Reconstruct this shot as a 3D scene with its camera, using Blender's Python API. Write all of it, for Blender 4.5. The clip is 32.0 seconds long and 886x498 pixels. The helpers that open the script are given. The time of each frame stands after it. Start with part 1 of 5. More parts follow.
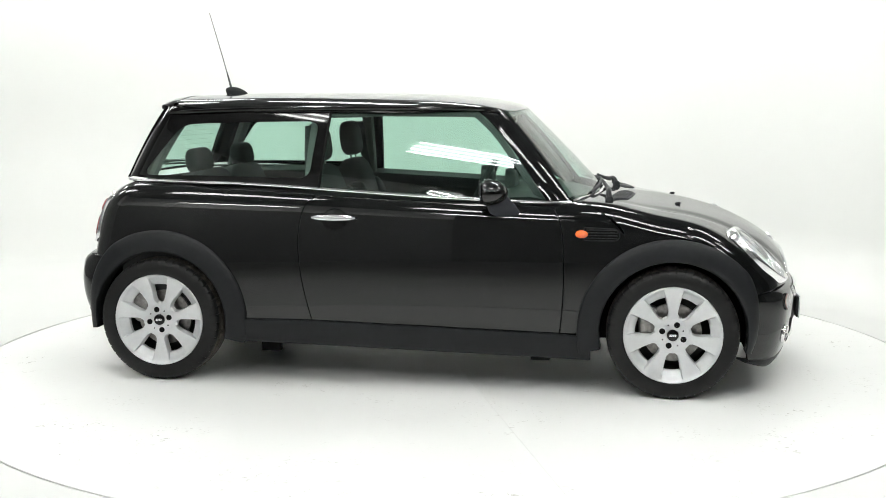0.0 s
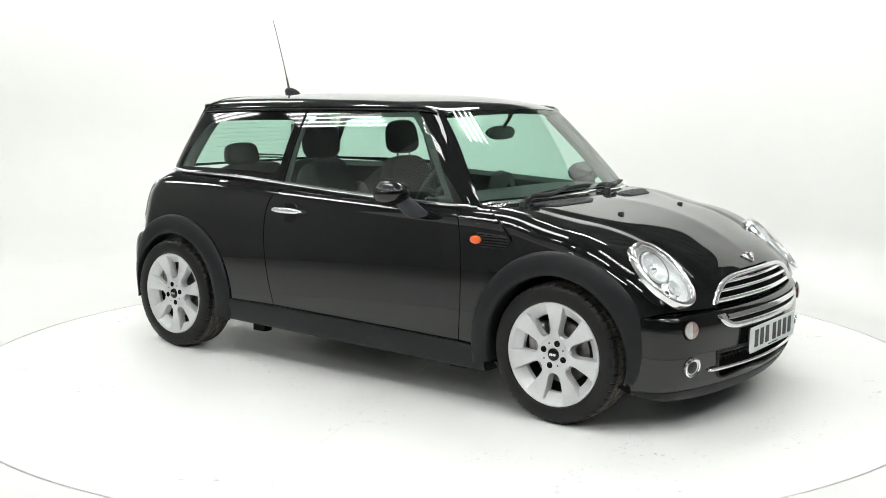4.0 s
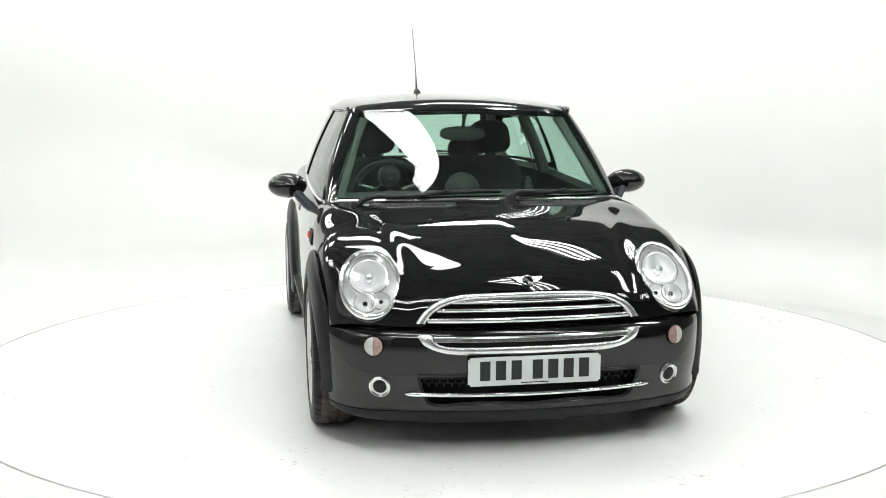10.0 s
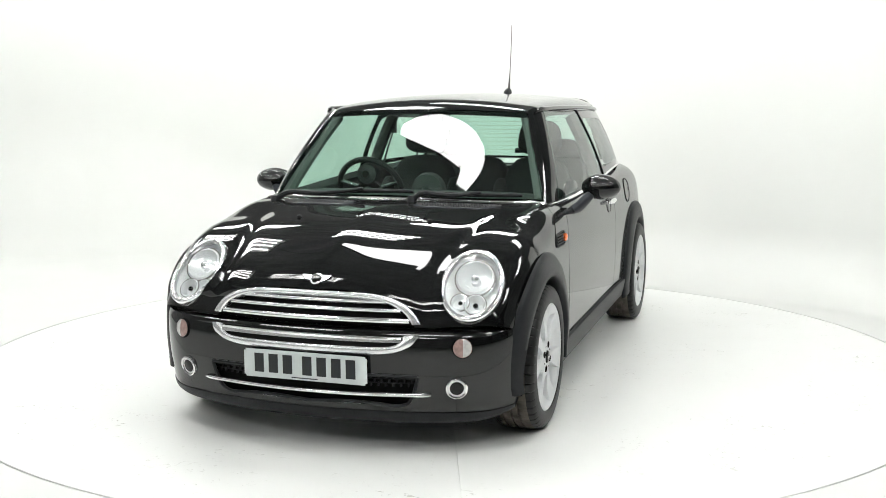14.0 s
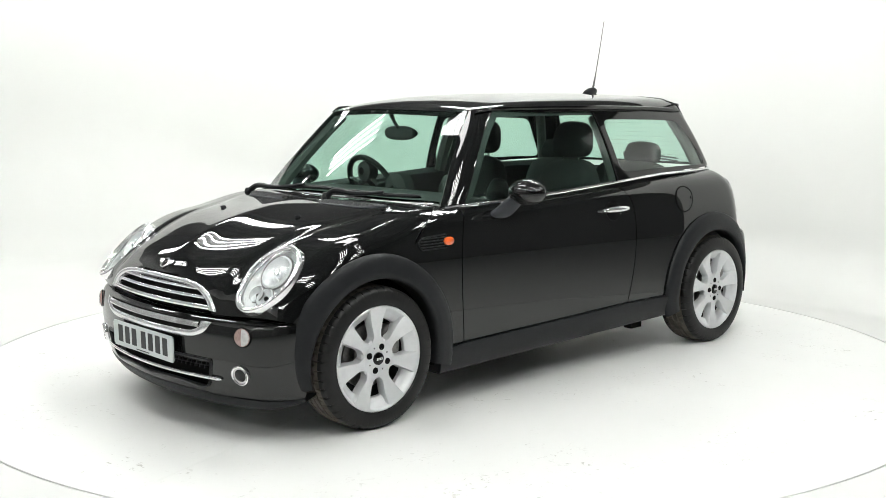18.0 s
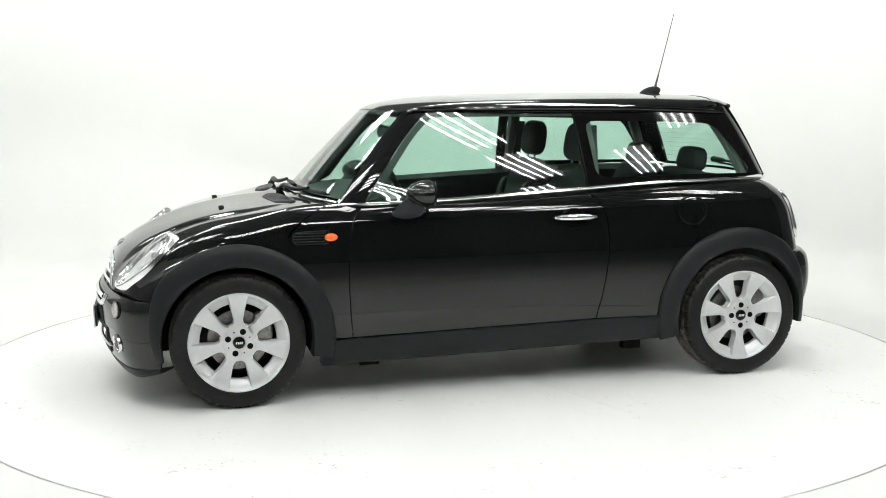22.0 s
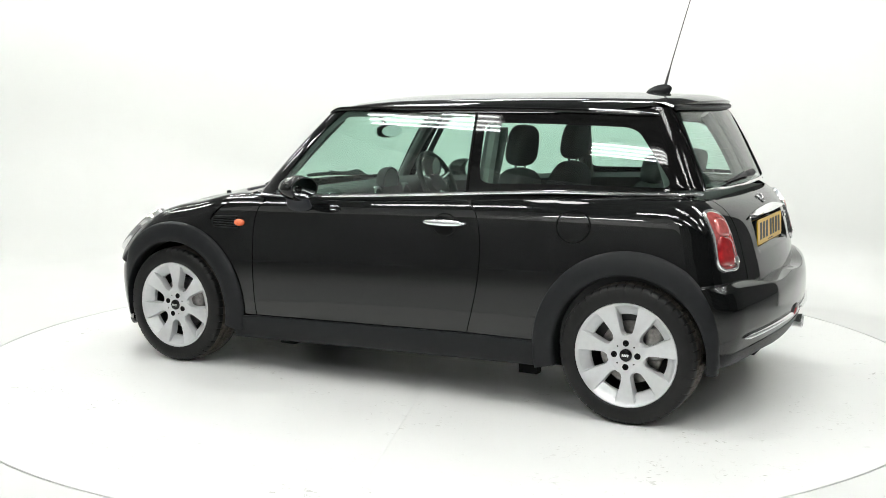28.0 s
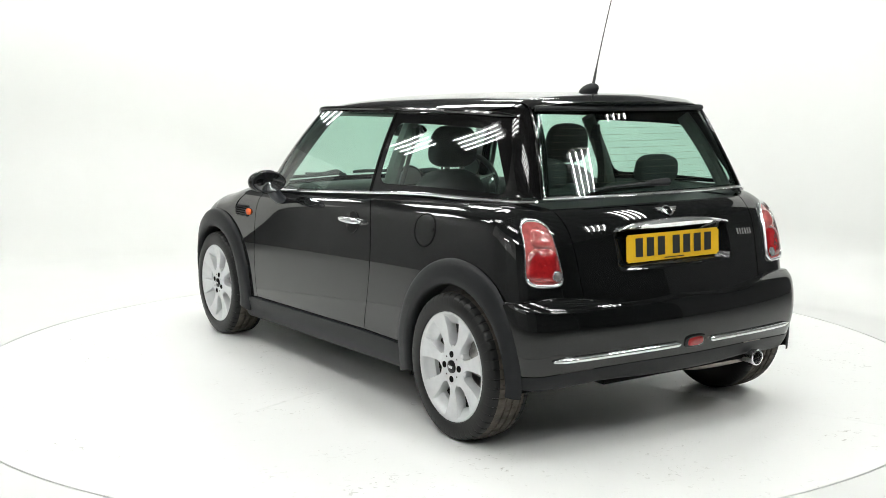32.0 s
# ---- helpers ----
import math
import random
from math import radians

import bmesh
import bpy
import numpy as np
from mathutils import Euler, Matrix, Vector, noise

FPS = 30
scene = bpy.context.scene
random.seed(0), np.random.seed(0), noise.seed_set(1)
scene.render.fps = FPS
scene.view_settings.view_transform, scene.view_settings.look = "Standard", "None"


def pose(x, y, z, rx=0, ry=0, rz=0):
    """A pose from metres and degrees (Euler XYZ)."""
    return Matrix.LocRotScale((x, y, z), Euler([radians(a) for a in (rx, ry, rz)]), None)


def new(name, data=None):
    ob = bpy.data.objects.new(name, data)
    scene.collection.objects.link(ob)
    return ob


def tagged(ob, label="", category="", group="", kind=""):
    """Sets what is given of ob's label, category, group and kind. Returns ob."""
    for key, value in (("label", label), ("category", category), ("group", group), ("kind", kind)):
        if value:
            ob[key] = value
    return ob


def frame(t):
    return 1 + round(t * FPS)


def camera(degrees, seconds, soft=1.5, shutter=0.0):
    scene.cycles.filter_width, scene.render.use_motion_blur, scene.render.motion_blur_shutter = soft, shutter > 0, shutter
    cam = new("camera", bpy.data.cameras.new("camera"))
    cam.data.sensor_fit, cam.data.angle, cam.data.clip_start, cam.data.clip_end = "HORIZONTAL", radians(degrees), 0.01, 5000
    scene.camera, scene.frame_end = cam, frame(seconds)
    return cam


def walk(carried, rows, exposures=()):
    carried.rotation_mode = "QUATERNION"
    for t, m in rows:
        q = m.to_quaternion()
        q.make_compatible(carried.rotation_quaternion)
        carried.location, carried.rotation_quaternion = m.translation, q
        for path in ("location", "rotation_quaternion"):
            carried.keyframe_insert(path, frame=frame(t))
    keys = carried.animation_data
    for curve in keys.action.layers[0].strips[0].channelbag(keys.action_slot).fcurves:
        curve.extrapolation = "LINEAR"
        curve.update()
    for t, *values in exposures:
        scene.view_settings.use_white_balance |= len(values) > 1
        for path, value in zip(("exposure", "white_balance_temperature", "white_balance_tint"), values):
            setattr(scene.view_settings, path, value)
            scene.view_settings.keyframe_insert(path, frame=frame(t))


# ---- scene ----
cam = camera(43.98, 32.0, soft=0.9)
EYE = pose(-0.0152, -5.8645, 1.3685, 90 - 7.776, 0.07, 0)
walk(cam, [(0.0, EYE), (32.0, EYE)], exposures=[(0.0, 0.0), (32.0, 0.0)])

# ---- world and exposure ----
world = bpy.data.worlds.new("studio_world")
scene.world = world
world.use_nodes = True
world.node_tree.nodes["Background"].inputs[0].default_value = (0.9, 0.95, 1.0, 1)
world.node_tree.nodes["Background"].inputs[1].default_value = 0.02
TUBE_POWER = 53.5
SOFTBOX_POWER = 14.0


# ---- materials ----
def mat(name, color, rough=0.5, metal=0.0, coat=0.0, spec=0.5, var=0.0, scale=8.0, bump=0.0, bump_scale=60.0, emit=0.0, rough_var=0.0):
    m = bpy.data.materials.new(name)
    m.use_nodes = True
    nt = m.node_tree
    b = nt.nodes["Principled BSDF"]
    b.inputs["Base Color"].default_value = (*color, 1)
    b.inputs["Roughness"].default_value = rough
    b.inputs["Metallic"].default_value = metal
    b.inputs["Coat Weight"].default_value = coat
    b.inputs["Coat Roughness"].default_value = 0.02
    b.inputs["Specular IOR Level"].default_value = spec
    if emit:
        b.inputs["Emission Color"].default_value = (*color, 1)
        b.inputs["Emission Strength"].default_value = emit
    if var or bump or rough_var:
        tc = nt.nodes.new("ShaderNodeTexCoord")
    if var or rough_var:
        n1 = nt.nodes.new("ShaderNodeTexNoise")
        n1.inputs["Scale"].default_value = scale
        n1.inputs["Detail"].default_value = 6
        nt.links.new(tc.outputs["Object"], n1.inputs["Vector"])
    if var:
        mp = nt.nodes.new("ShaderNodeMapRange")
        mp.inputs["From Min"].default_value, mp.inputs["From Max"].default_value = 0.3, 0.7
        mp.inputs["To Min"].default_value, mp.inputs["To Max"].default_value = 1 - var, 1 + var * 0.6
        mx = nt.nodes.new("ShaderNodeVectorMath")
        mx.operation = "SCALE"
        mx.inputs[0].default_value = color
        nt.links.new(n1.outputs["Fac"], mp.inputs["Value"])
        nt.links.new(mp.outputs[0], mx.inputs["Scale"])
        nt.links.new(mx.outputs[0], b.inputs["Base Color"])
    if rough_var:
        mr = nt.nodes.new("ShaderNodeMapRange")
        mr.inputs["From Min"].default_value, mr.inputs["From Max"].default_value = 0.3, 0.7
        mr.inputs["To Min"].default_value, mr.inputs["To Max"].default_value = rough, rough + rough_var
        nt.links.new(n1.outputs["Fac"], mr.inputs["Value"])
        nt.links.new(mr.outputs[0], b.inputs["Roughness"])
    if bump:
        n2 = nt.nodes.new("ShaderNodeTexNoise")
        n2.inputs["Scale"].default_value = bump_scale
        n2.inputs["Detail"].default_value = 4
        nt.links.new(tc.outputs["Object"], n2.inputs["Vector"])
        bp = nt.nodes.new("ShaderNodeBump")
        bp.inputs["Strength"].default_value = bump
        bp.inputs["Distance"].default_value = 0.002
        nt.links.new(n2.outputs["Fac"], bp.inputs["Height"])
        nt.links.new(bp.outputs[0], b.inputs["Normal"])
    return m


def glass_mat(name, tint, f0=0.045, rough=0.0):
    """A thin tinted pane: clear but for its tint, with gloss that grows towards grazing."""
    m = bpy.data.materials.new(name)
    m.use_nodes = True
    nt = m.node_tree
    nt.nodes.remove(nt.nodes["Principled BSDF"])
    tr = nt.nodes.new("ShaderNodeBsdfTransparent")
    tr.inputs[0].default_value = (*tint, 1)
    gl = nt.nodes.new("ShaderNodeBsdfGlossy")
    gl.inputs["Roughness"].default_value = rough
    lw = nt.nodes.new("ShaderNodeLayerWeight")
    lw.inputs["Blend"].default_value = 0.5
    pw = nt.nodes.new("ShaderNodeMath")
    pw.operation = "POWER"
    pw.inputs[1].default_value = 5.0
    ma = nt.nodes.new("ShaderNodeMath")
    ma.operation = "MULTIPLY_ADD"
    ma.inputs[1].default_value, ma.inputs[2].default_value = 0.9, f0 * 1.7
    mx = nt.nodes.new("ShaderNodeMixShader")
    nt.links.new(lw.outputs["Facing"], pw.inputs[0])
    nt.links.new(pw.outputs[0], ma.inputs[0])
    nt.links.new(ma.outputs[0], mx.inputs[0])
    nt.links.new(tr.outputs[0], mx.inputs[1])
    nt.links.new(gl.outputs[0], mx.inputs[2])
    nt.links.new(mx.outputs[0], nt.nodes["Material Output"].inputs[0])
    return m


DIAL_WIRE = mat("brown_heating_wire", (0.16, 0.13, 0.10), 0.6)
PAINT = mat("black_gloss_paint", (0.0048, 0.0053, 0.0054), 0.5, coat=1.0, spec=0.0)
PAINT.node_tree.nodes["Principled BSDF"].inputs["Coat IOR"].default_value = 1.55
# added sheen stands in for brighter reflections towards grazing
PAINT.node_tree.nodes["Principled BSDF"].inputs["Sheen Weight"].default_value = 0.07
PAINT.node_tree.nodes["Principled BSDF"].inputs["Sheen Roughness"].default_value = 0.35
GLOSS = mat("black_glossy_trim", (0.004, 0.004, 0.004), 0.05, spec=0.36)
PLASTIC = mat("black_grained_plastic", (0.014, 0.015, 0.0165), 0.42, spec=0.2, var=0.12, scale=25, bump=0.15, bump_scale=900)
RUBBER = mat("tyre_rubber", (0.007, 0.007, 0.007), 0.45, spec=0.3, var=0.25, scale=30, bump=0.15, bump_scale=250)
TREAD = mat("dusty_tread_rubber", (0.10, 0.089, 0.076), 0.75, spec=0.2, var=0.4, scale=20, bump=0.2, bump_scale=200)
DARK = mat("underbody_black", (0.006, 0.006, 0.006), 0.8, spec=0.1, var=0.3, scale=6)
CHROME = mat("chrome", (0.88, 0.88, 0.89), 0.09, 0.90)
ALLOY = mat("silver_painted_alloy", (0.64, 0.65, 0.66), 0.32, 0.3, coat=0.3, var=0.04, scale=40)
DARKRIM = mat("dark_brake_dust_metal", (0.05, 0.05, 0.05), 0.55, 0.6, var=0.3, scale=30)
STEEL = mat("dull_brake_steel", (0.28, 0.27, 0.26), 0.4, 1.0, var=0.3, scale=60)
CLOTH = mat("charcoal_seat_cloth", (0.042, 0.043, 0.044), 0.9, var=0.2, scale=60, bump=0.3, bump_scale=700)
TRIM = mat("dark_grey_interior_plastic", (0.045, 0.046, 0.046), 0.55, var=0.1, scale=30, bump=0.1, bump_scale=500)
FOOT = mat("blue_grey_grained_plastic", (0.030, 0.033, 0.040), 0.5, spec=0.3, var=0.1, scale=30, bump=0.1, bump_scale=700)
MESHGREY = mat("worn_grey_mesh_plastic", (0.09, 0.092, 0.095), 0.5, var=0.2, scale=60)
LINER = mat("grey_headliner", (0.28, 0.28, 0.27), 0.9, var=0.06, scale=40)
GLASS = glass_mat("green_tinted_glass", (0.70, 0.88, 0.80), 0.055)
CLEAR = glass_mat("clear_lamp_cover", (0.93, 0.95, 0.95))
WHITEWALL = mat("white_painted_wall", (0.695, 0.70, 0.683), 0.46, var=0.015, scale=1.2)
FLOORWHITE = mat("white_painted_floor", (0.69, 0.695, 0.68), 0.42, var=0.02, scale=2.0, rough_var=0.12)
DECK = mat("white_painted_deck", (0.81, 0.815, 0.80), 0.33, rough_var=0.15, scale=2.5)


def scuffed(m, color, dirt, amount):
    """Adds thin streaks and specks of dirt to a painted floor."""
    nt = m.node_tree
    b = nt.nodes["Principled BSDF"]
    tc = nt.nodes.new("ShaderNodeTexCoord")
    n1 = nt.nodes.new("ShaderNodeTexNoise")
    n1.inputs["Scale"].default_value, n1.inputs["Detail"].default_value, n1.inputs["Roughness"].default_value = 1.3, 9, 0.72
    n2 = nt.nodes.new("ShaderNodeTexNoise")
    n2.inputs["Scale"].default_value, n2.inputs["Detail"].default_value = 26, 5
    n2.inputs["Distortion"].default_value = 1.5
    r1 = nt.nodes.new("ShaderNodeMapRange")
    r1.inputs["From Min"].default_value, r1.inputs["From Max"].default_value = 0.47, 0.62
    r2 = nt.nodes.new("ShaderNodeMapRange")
    r2.inputs["From Min"].default_value, r2.inputs["From Max"].default_value = 0.62, 0.72
    mu = nt.nodes.new("ShaderNodeMath")
    mu.operation = "MULTIPLY"
    m2 = nt.nodes.new("ShaderNodeMath")
    m2.operation = "MULTIPLY"
    m2.inputs[1].default_value = amount
    mx = nt.nodes.new("ShaderNodeMix")
    mx.data_type = "RGBA"
    mx.inputs["A"].default_value, mx.inputs["B"].default_value = (*color, 1), (*dirt, 1)
    for n in (n1, n2):
        nt.links.new(tc.outputs["Object"], n.inputs["Vector"])
    nt.links.new(n1.outputs["Fac"], r1.inputs["Value"])
    nt.links.new(n2.outputs["Fac"], r2.inputs["Value"])
    nt.links.new(r1.outputs[0], mu.inputs[0])
    nt.links.new(r2.outputs[0], mu.inputs[1])
    nt.links.new(mu.outputs[0], m2.inputs[0])
    nt.links.new(m2.outputs[0], mx.inputs["Factor"])
    nt.links.new(mx.outputs["Result"], b.inputs["Base Color"])


scuffed(DECK, (0.81, 0.815, 0.80), (0.38, 0.36, 0.33), 0.8)


def greyed_for_falloff(m, paint, dimmed):
    """White floor colour, greyed unevenly behind the camera: light fall-off painted into it."""
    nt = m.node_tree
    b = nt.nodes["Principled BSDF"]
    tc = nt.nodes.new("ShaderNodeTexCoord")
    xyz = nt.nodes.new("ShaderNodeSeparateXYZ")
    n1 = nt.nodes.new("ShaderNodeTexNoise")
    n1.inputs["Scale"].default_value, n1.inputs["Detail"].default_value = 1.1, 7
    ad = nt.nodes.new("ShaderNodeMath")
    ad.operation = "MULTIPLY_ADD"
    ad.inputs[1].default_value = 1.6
    # the painted fall-off runs towards the left side wall as well
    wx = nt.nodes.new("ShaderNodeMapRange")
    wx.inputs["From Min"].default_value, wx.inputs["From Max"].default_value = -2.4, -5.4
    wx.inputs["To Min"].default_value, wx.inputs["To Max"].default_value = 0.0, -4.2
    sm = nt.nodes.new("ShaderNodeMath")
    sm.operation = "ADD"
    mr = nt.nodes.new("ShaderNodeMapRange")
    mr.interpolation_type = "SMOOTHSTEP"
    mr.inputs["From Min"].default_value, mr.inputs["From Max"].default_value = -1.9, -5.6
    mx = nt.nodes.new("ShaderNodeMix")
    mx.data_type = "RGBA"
    mx.inputs["A"].default_value, mx.inputs["B"].default_value = (*paint, 1), (*dimmed, 1)
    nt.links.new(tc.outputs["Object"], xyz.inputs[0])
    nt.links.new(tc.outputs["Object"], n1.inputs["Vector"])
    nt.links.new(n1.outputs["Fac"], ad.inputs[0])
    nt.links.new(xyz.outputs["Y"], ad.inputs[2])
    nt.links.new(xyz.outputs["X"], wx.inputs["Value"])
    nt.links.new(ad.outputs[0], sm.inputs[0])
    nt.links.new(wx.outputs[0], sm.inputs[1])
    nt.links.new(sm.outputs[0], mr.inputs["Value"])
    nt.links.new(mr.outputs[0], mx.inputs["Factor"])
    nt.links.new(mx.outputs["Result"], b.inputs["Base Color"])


# light fall-off put into the floor colour, white to grey
greyed_for_falloff(FLOORWHITE, (0.69, 0.695, 0.68), (0.20, 0.195, 0.19))
# tones of unseen walls, stepped to fade the reflections on the car
BLACKWALL = mat("black_unseen_surface", (0.03, 0.03, 0.03), 0.9, var=0.3, scale=2)
DIMWALL = mat("dark_grey_unseen_wall", (0.14, 0.14, 0.14), 0.9, var=0.2, scale=2)
ROOFSHEET = mat("grey_roof_sheet", (0.30, 0.305, 0.305), 0.7, var=0.25, scale=1.5)
UPPERWHITE = mat("white_unseen_wall", (0.88, 0.88, 0.87), 0.8, var=0.02, scale=1.5)
GREYWALL = mat("grey_unseen_wall", (0.23, 0.23, 0.23), 0.8, var=0.1, scale=1.5)
ORANGE = mat("orange_indicator_lens", (0.85, 0.13, 0.02), 0.12, coat=1.0, var=0.1, scale=150)
MIRRORGLASS = mat("mirror_glass", (0.8, 0.82, 0.84), 0.01, 1.0)


# ---- mesh helpers ----
def put(name, verts, faces, material, parent=None, label="", smooth=True, crease=40):
    me = bpy.data.meshes.new(name)
    me.from_pydata([tuple(map(float, v)) for v in verts], [], [tuple(map(int, f)) for f in faces])
    me.materials.append(material)
    if smooth:
        me.polygons.foreach_set("use_smooth", [True] * len(me.polygons))
        me.set_sharp_from_angle(angle=radians(crease))
    me.update()
    ob = new(name, me)
    ob.parent = parent
    if label:
        tagged(ob, label)
    return ob


def part(name, bm, material, parent, label="", smooth=True, crease=40):
    me = bpy.data.meshes.new(name)
    bm.to_mesh(me)
    bm.free()
    me.materials.append(material)
    if smooth:
        me.polygons.foreach_set("use_smooth", [True] * len(me.polygons))
        me.set_sharp_from_angle(angle=radians(crease))
    ob = new(name, me)
    ob.parent = parent
    if label:
        tagged(ob, label)
    return ob


class Geo:
    """Collects vertices and faces of one mesh."""

    def __init__(self):
        self.v, self.f = [], []

    def grid(self, P, close_u=False, close_v=False):
        nv, nu = P.shape[:2]
        o = len(self.v)
        self.v.extend(P.reshape(-1, 3).tolist())
        for j in range(nv if close_v else nv - 1):
            for i in range(nu if close_u else nu - 1):
                i2, j2 = (i + 1) % nu, (j + 1) % nv
                self.f.append((o + j * nu + i, o + j * nu + i2, o + j2 * nu + i2, o + j2 * nu + i))
        return self

    def fan(self, ring):
        o = len(self.v)
        self.v.extend(np.asarray(ring).tolist())
        self.f.append(tuple(range(o, o + len(ring))))
        return self

    def box(self, c, s, m=None):
        o = len(self.v)
        for dx in (-0.5, 0.5):
            for dy in (-0.5, 0.5):
                for dz in (-0.5, 0.5):
                    p = Vector((dx * s[0], dy * s[1], dz * s[2]))
                    if m is not None:
                        p = m.to_3x3() @ p
                    self.v.append((c[0] + p.x, c[1] + p.y, c[2] + p.z))
        for f in ((0, 1, 3, 2), (4, 6, 7, 5), (0, 4, 5, 1), (2, 3, 7, 6), (0, 2, 6, 4), (1, 5, 7, 3)):
            self.f.append(tuple(o + k for k in f))
        return self

    def done(self, name, material, parent=None, label="", smooth=True, crease=40):
        return put(name, self.v, self.f, material, parent, label, smooth, crease)


class Spline:
    """A natural cubic spline through a few values, straight beyond its ends."""

    def __init__(self, *pairs):
        self.x = np.array([p[0] for p in pairs], float)
        self.y = np.array([p[1] for p in pairs], float)
        n, x, y = len(pairs), self.x, self.y
        A, r = np.eye(n), np.zeros(n)
        for i in range(1, n - 1):
            h0, h1 = x[i] - x[i - 1], x[i + 1] - x[i]
            A[i, i - 1], A[i, i], A[i, i + 1] = h0, 2 * (h0 + h1), h1
            r[i] = 6 * ((y[i + 1] - y[i]) / h1 - (y[i] - y[i - 1]) / h0)
        self.m = np.linalg.solve(A, r)

    def __call__(self, q):
        q = np.asarray(q, float)
        x, y, m = self.x, self.y, self.m
        i = np.clip(np.searchsorted(x, q) - 1, 0, len(x) - 2)
        h = x[i + 1] - x[i]
        c = np.clip(q, x[0], x[-1])
        a, b = (x[i + 1] - c) / h, (c - x[i]) / h
        v = a * y[i] + b * y[i + 1] + ((a ** 3 - a) * m[i] + (b ** 3 - b) * m[i + 1]) * h * h / 6
        s0 = (y[1] - y[0]) / (x[1] - x[0]) - (x[1] - x[0]) * m[1] / 6
        s1 = (y[-1] - y[-2]) / (x[-1] - x[-2]) + (x[-1] - x[-2]) * m[-2] / 6
        return v + np.where(q < x[0], (q - x[0]) * s0, 0) + np.where(q > x[-1], (q - x[-1]) * s1, 0)


def smax(a, b, k):
    h = np.maximum(k - np.abs(a - b), 0) / k
    return np.maximum(a, b) + h * h * k * 0.25


def line(pts, n, s=1, straight=False):
    """n points along a smooth curve through pts, mirrored to the side s."""
    p = np.array(pts, float)
    p[:, 1] *= s
    d = np.r_[0, np.cumsum(np.linalg.norm(np.diff(p, axis=0), axis=1))]
    q = np.linspace(0, d[-1], n)
    if straight or len(p) < 3:
        return np.stack([np.interp(q, d, p[:, k]) for k in range(3)], 1)
    return np.stack([Spline(*zip(d, p[:, k]))(q) for k in range(3)], 1)


def coons(b, t, l, r):
    """A patch between four edges: b and t run the same way, l and r run from b to t."""
    nu, nv = len(b), len(l)
    u, v = np.linspace(0, 1, nu)[None, :, None], np.linspace(0, 1, nv)[:, None, None]
    P = (1 - v) * b[None] + v * t[None] + (1 - u) * l[:, None] + u * r[:, None]
    return P - ((1 - u) * (1 - v) * b[0] + u * (1 - v) * b[-1] + (1 - u) * v * t[0] + u * v * t[-1])


def grad(F, P, e=1e-4):
    return np.stack([(F(P + np.eye(3)[k] * e) - F(P - np.eye(3)[k] * e)) / (2 * e) for k in range(3)], -1)


def settle(P, F, off=0.0, steps=9):
    """Brings points onto the surface F = off."""
    P = np.array(P, float)
    for _ in range(steps):
        g = grad(F, P)
        P = P - ((F(P) - off) / np.maximum((g * g).sum(-1), 0.05))[..., None] * g * 0.9
    return P


def unit(v):
    return v / np.maximum(np.linalg.norm(v, axis=-1, keepdims=True), 1e-9)


def skin(geo, P, F, lip=0.014, sides="btlr", keep=None):
    """A panel: the sheet P, with an edge folded inwards along the named sides."""
    nv, nu = P.shape[:2]
    if keep is None:
        geo.grid(P)
    else:
        o = len(geo.v)
        geo.v.extend(P.reshape(-1, 3).tolist())
        for j in range(nv - 1):
            for i in range(nu - 1):
                if keep[j, i]:
                    geo.f.append((o + j * nu + i, o + j * nu + i + 1, o + (j + 1) * nu + i + 1, o + (j + 1) * nu + i))
    if lip:
        for c, e in (("b", P[0]), ("t", P[-1]), ("l", P[:, 0]), ("r", P[:, -1])):
            if c in sides:
                n = unit(grad(F, e))
                geo.grid(np.stack([e, e - n * lip * 0.25 * 0.5, e - n * lip]))
    return geo


def sweep(pts, radius, n=8, flat=1.0, normal=None, caps=True):
    """A tube along pts; flat squeezes it along the given normals."""
    g = Geo()
    p = np.array(pts, float)
    t = unit(np.gradient(p, axis=0))
    if normal is None:
        up = np.array([0.0, 0, 1.0]) if abs(t[:, 2]).mean() < 0.8 else np.array([1.0, 0, 0])
        normal = np.tile(up, (len(p), 1))
    b = unit(np.cross(t, normal))
    nn = unit(np.cross(b, t))
    r = np.broadcast_to(np.asarray(radius, float), (len(p),))
    a = np.linspace(0, 2 * np.pi, n, endpoint=False)
    R = p[:, None] + (np.cos(a)[None, :, None] * b[:, None] + np.sin(a)[None, :, None] * flat * nn[:, None]) * r[:, None, None]
    g.grid(R, close_u=True)
    if caps:
        g.fan(R[0][::-1])
        g.fan(R[-1])
    return g


def lathe(profile, n=64, axis="y", centre=(0, 0, 0)):
    """Turns (radius, along) pairs about an axis."""
    pr = np.array(profile, float)
    a = np.linspace(0, 2 * np.pi, n, endpoint=False)
    c, s = np.cos(a), np.sin(a)
    r, h = pr[:, :1], np.repeat(pr[:, 1:2], n, 1)
    xyz = {"y": (r * c, h, r * s), "z": (r * c, r * s, h), "x": (h, r * c, r * s)}[axis]
    return np.stack(xyz, -1) + np.array(centre)


def ball(centre, size, nu=28, nv=16, power=1.0, m=None):
    """An egg shape, squarer with a power under 1."""
    a, b = np.meshgrid(np.linspace(0, 2 * np.pi, nu, endpoint=False), np.linspace(-np.pi / 2, np.pi / 2, nv))
    f = lambda q: np.sign(q) * np.abs(q) ** power
    P = np.stack([f(np.cos(b)) * f(np.cos(a)), f(np.cos(b)) * f(np.sin(a)), f(np.sin(b))], -1) * np.array(size)
    if m is not None:
        P = P @ np.array(m.to_3x3()).T
    return P + np.array(centre)


# ---- the studio ----
TABLE_R = 2.50
CEILING = 5.40


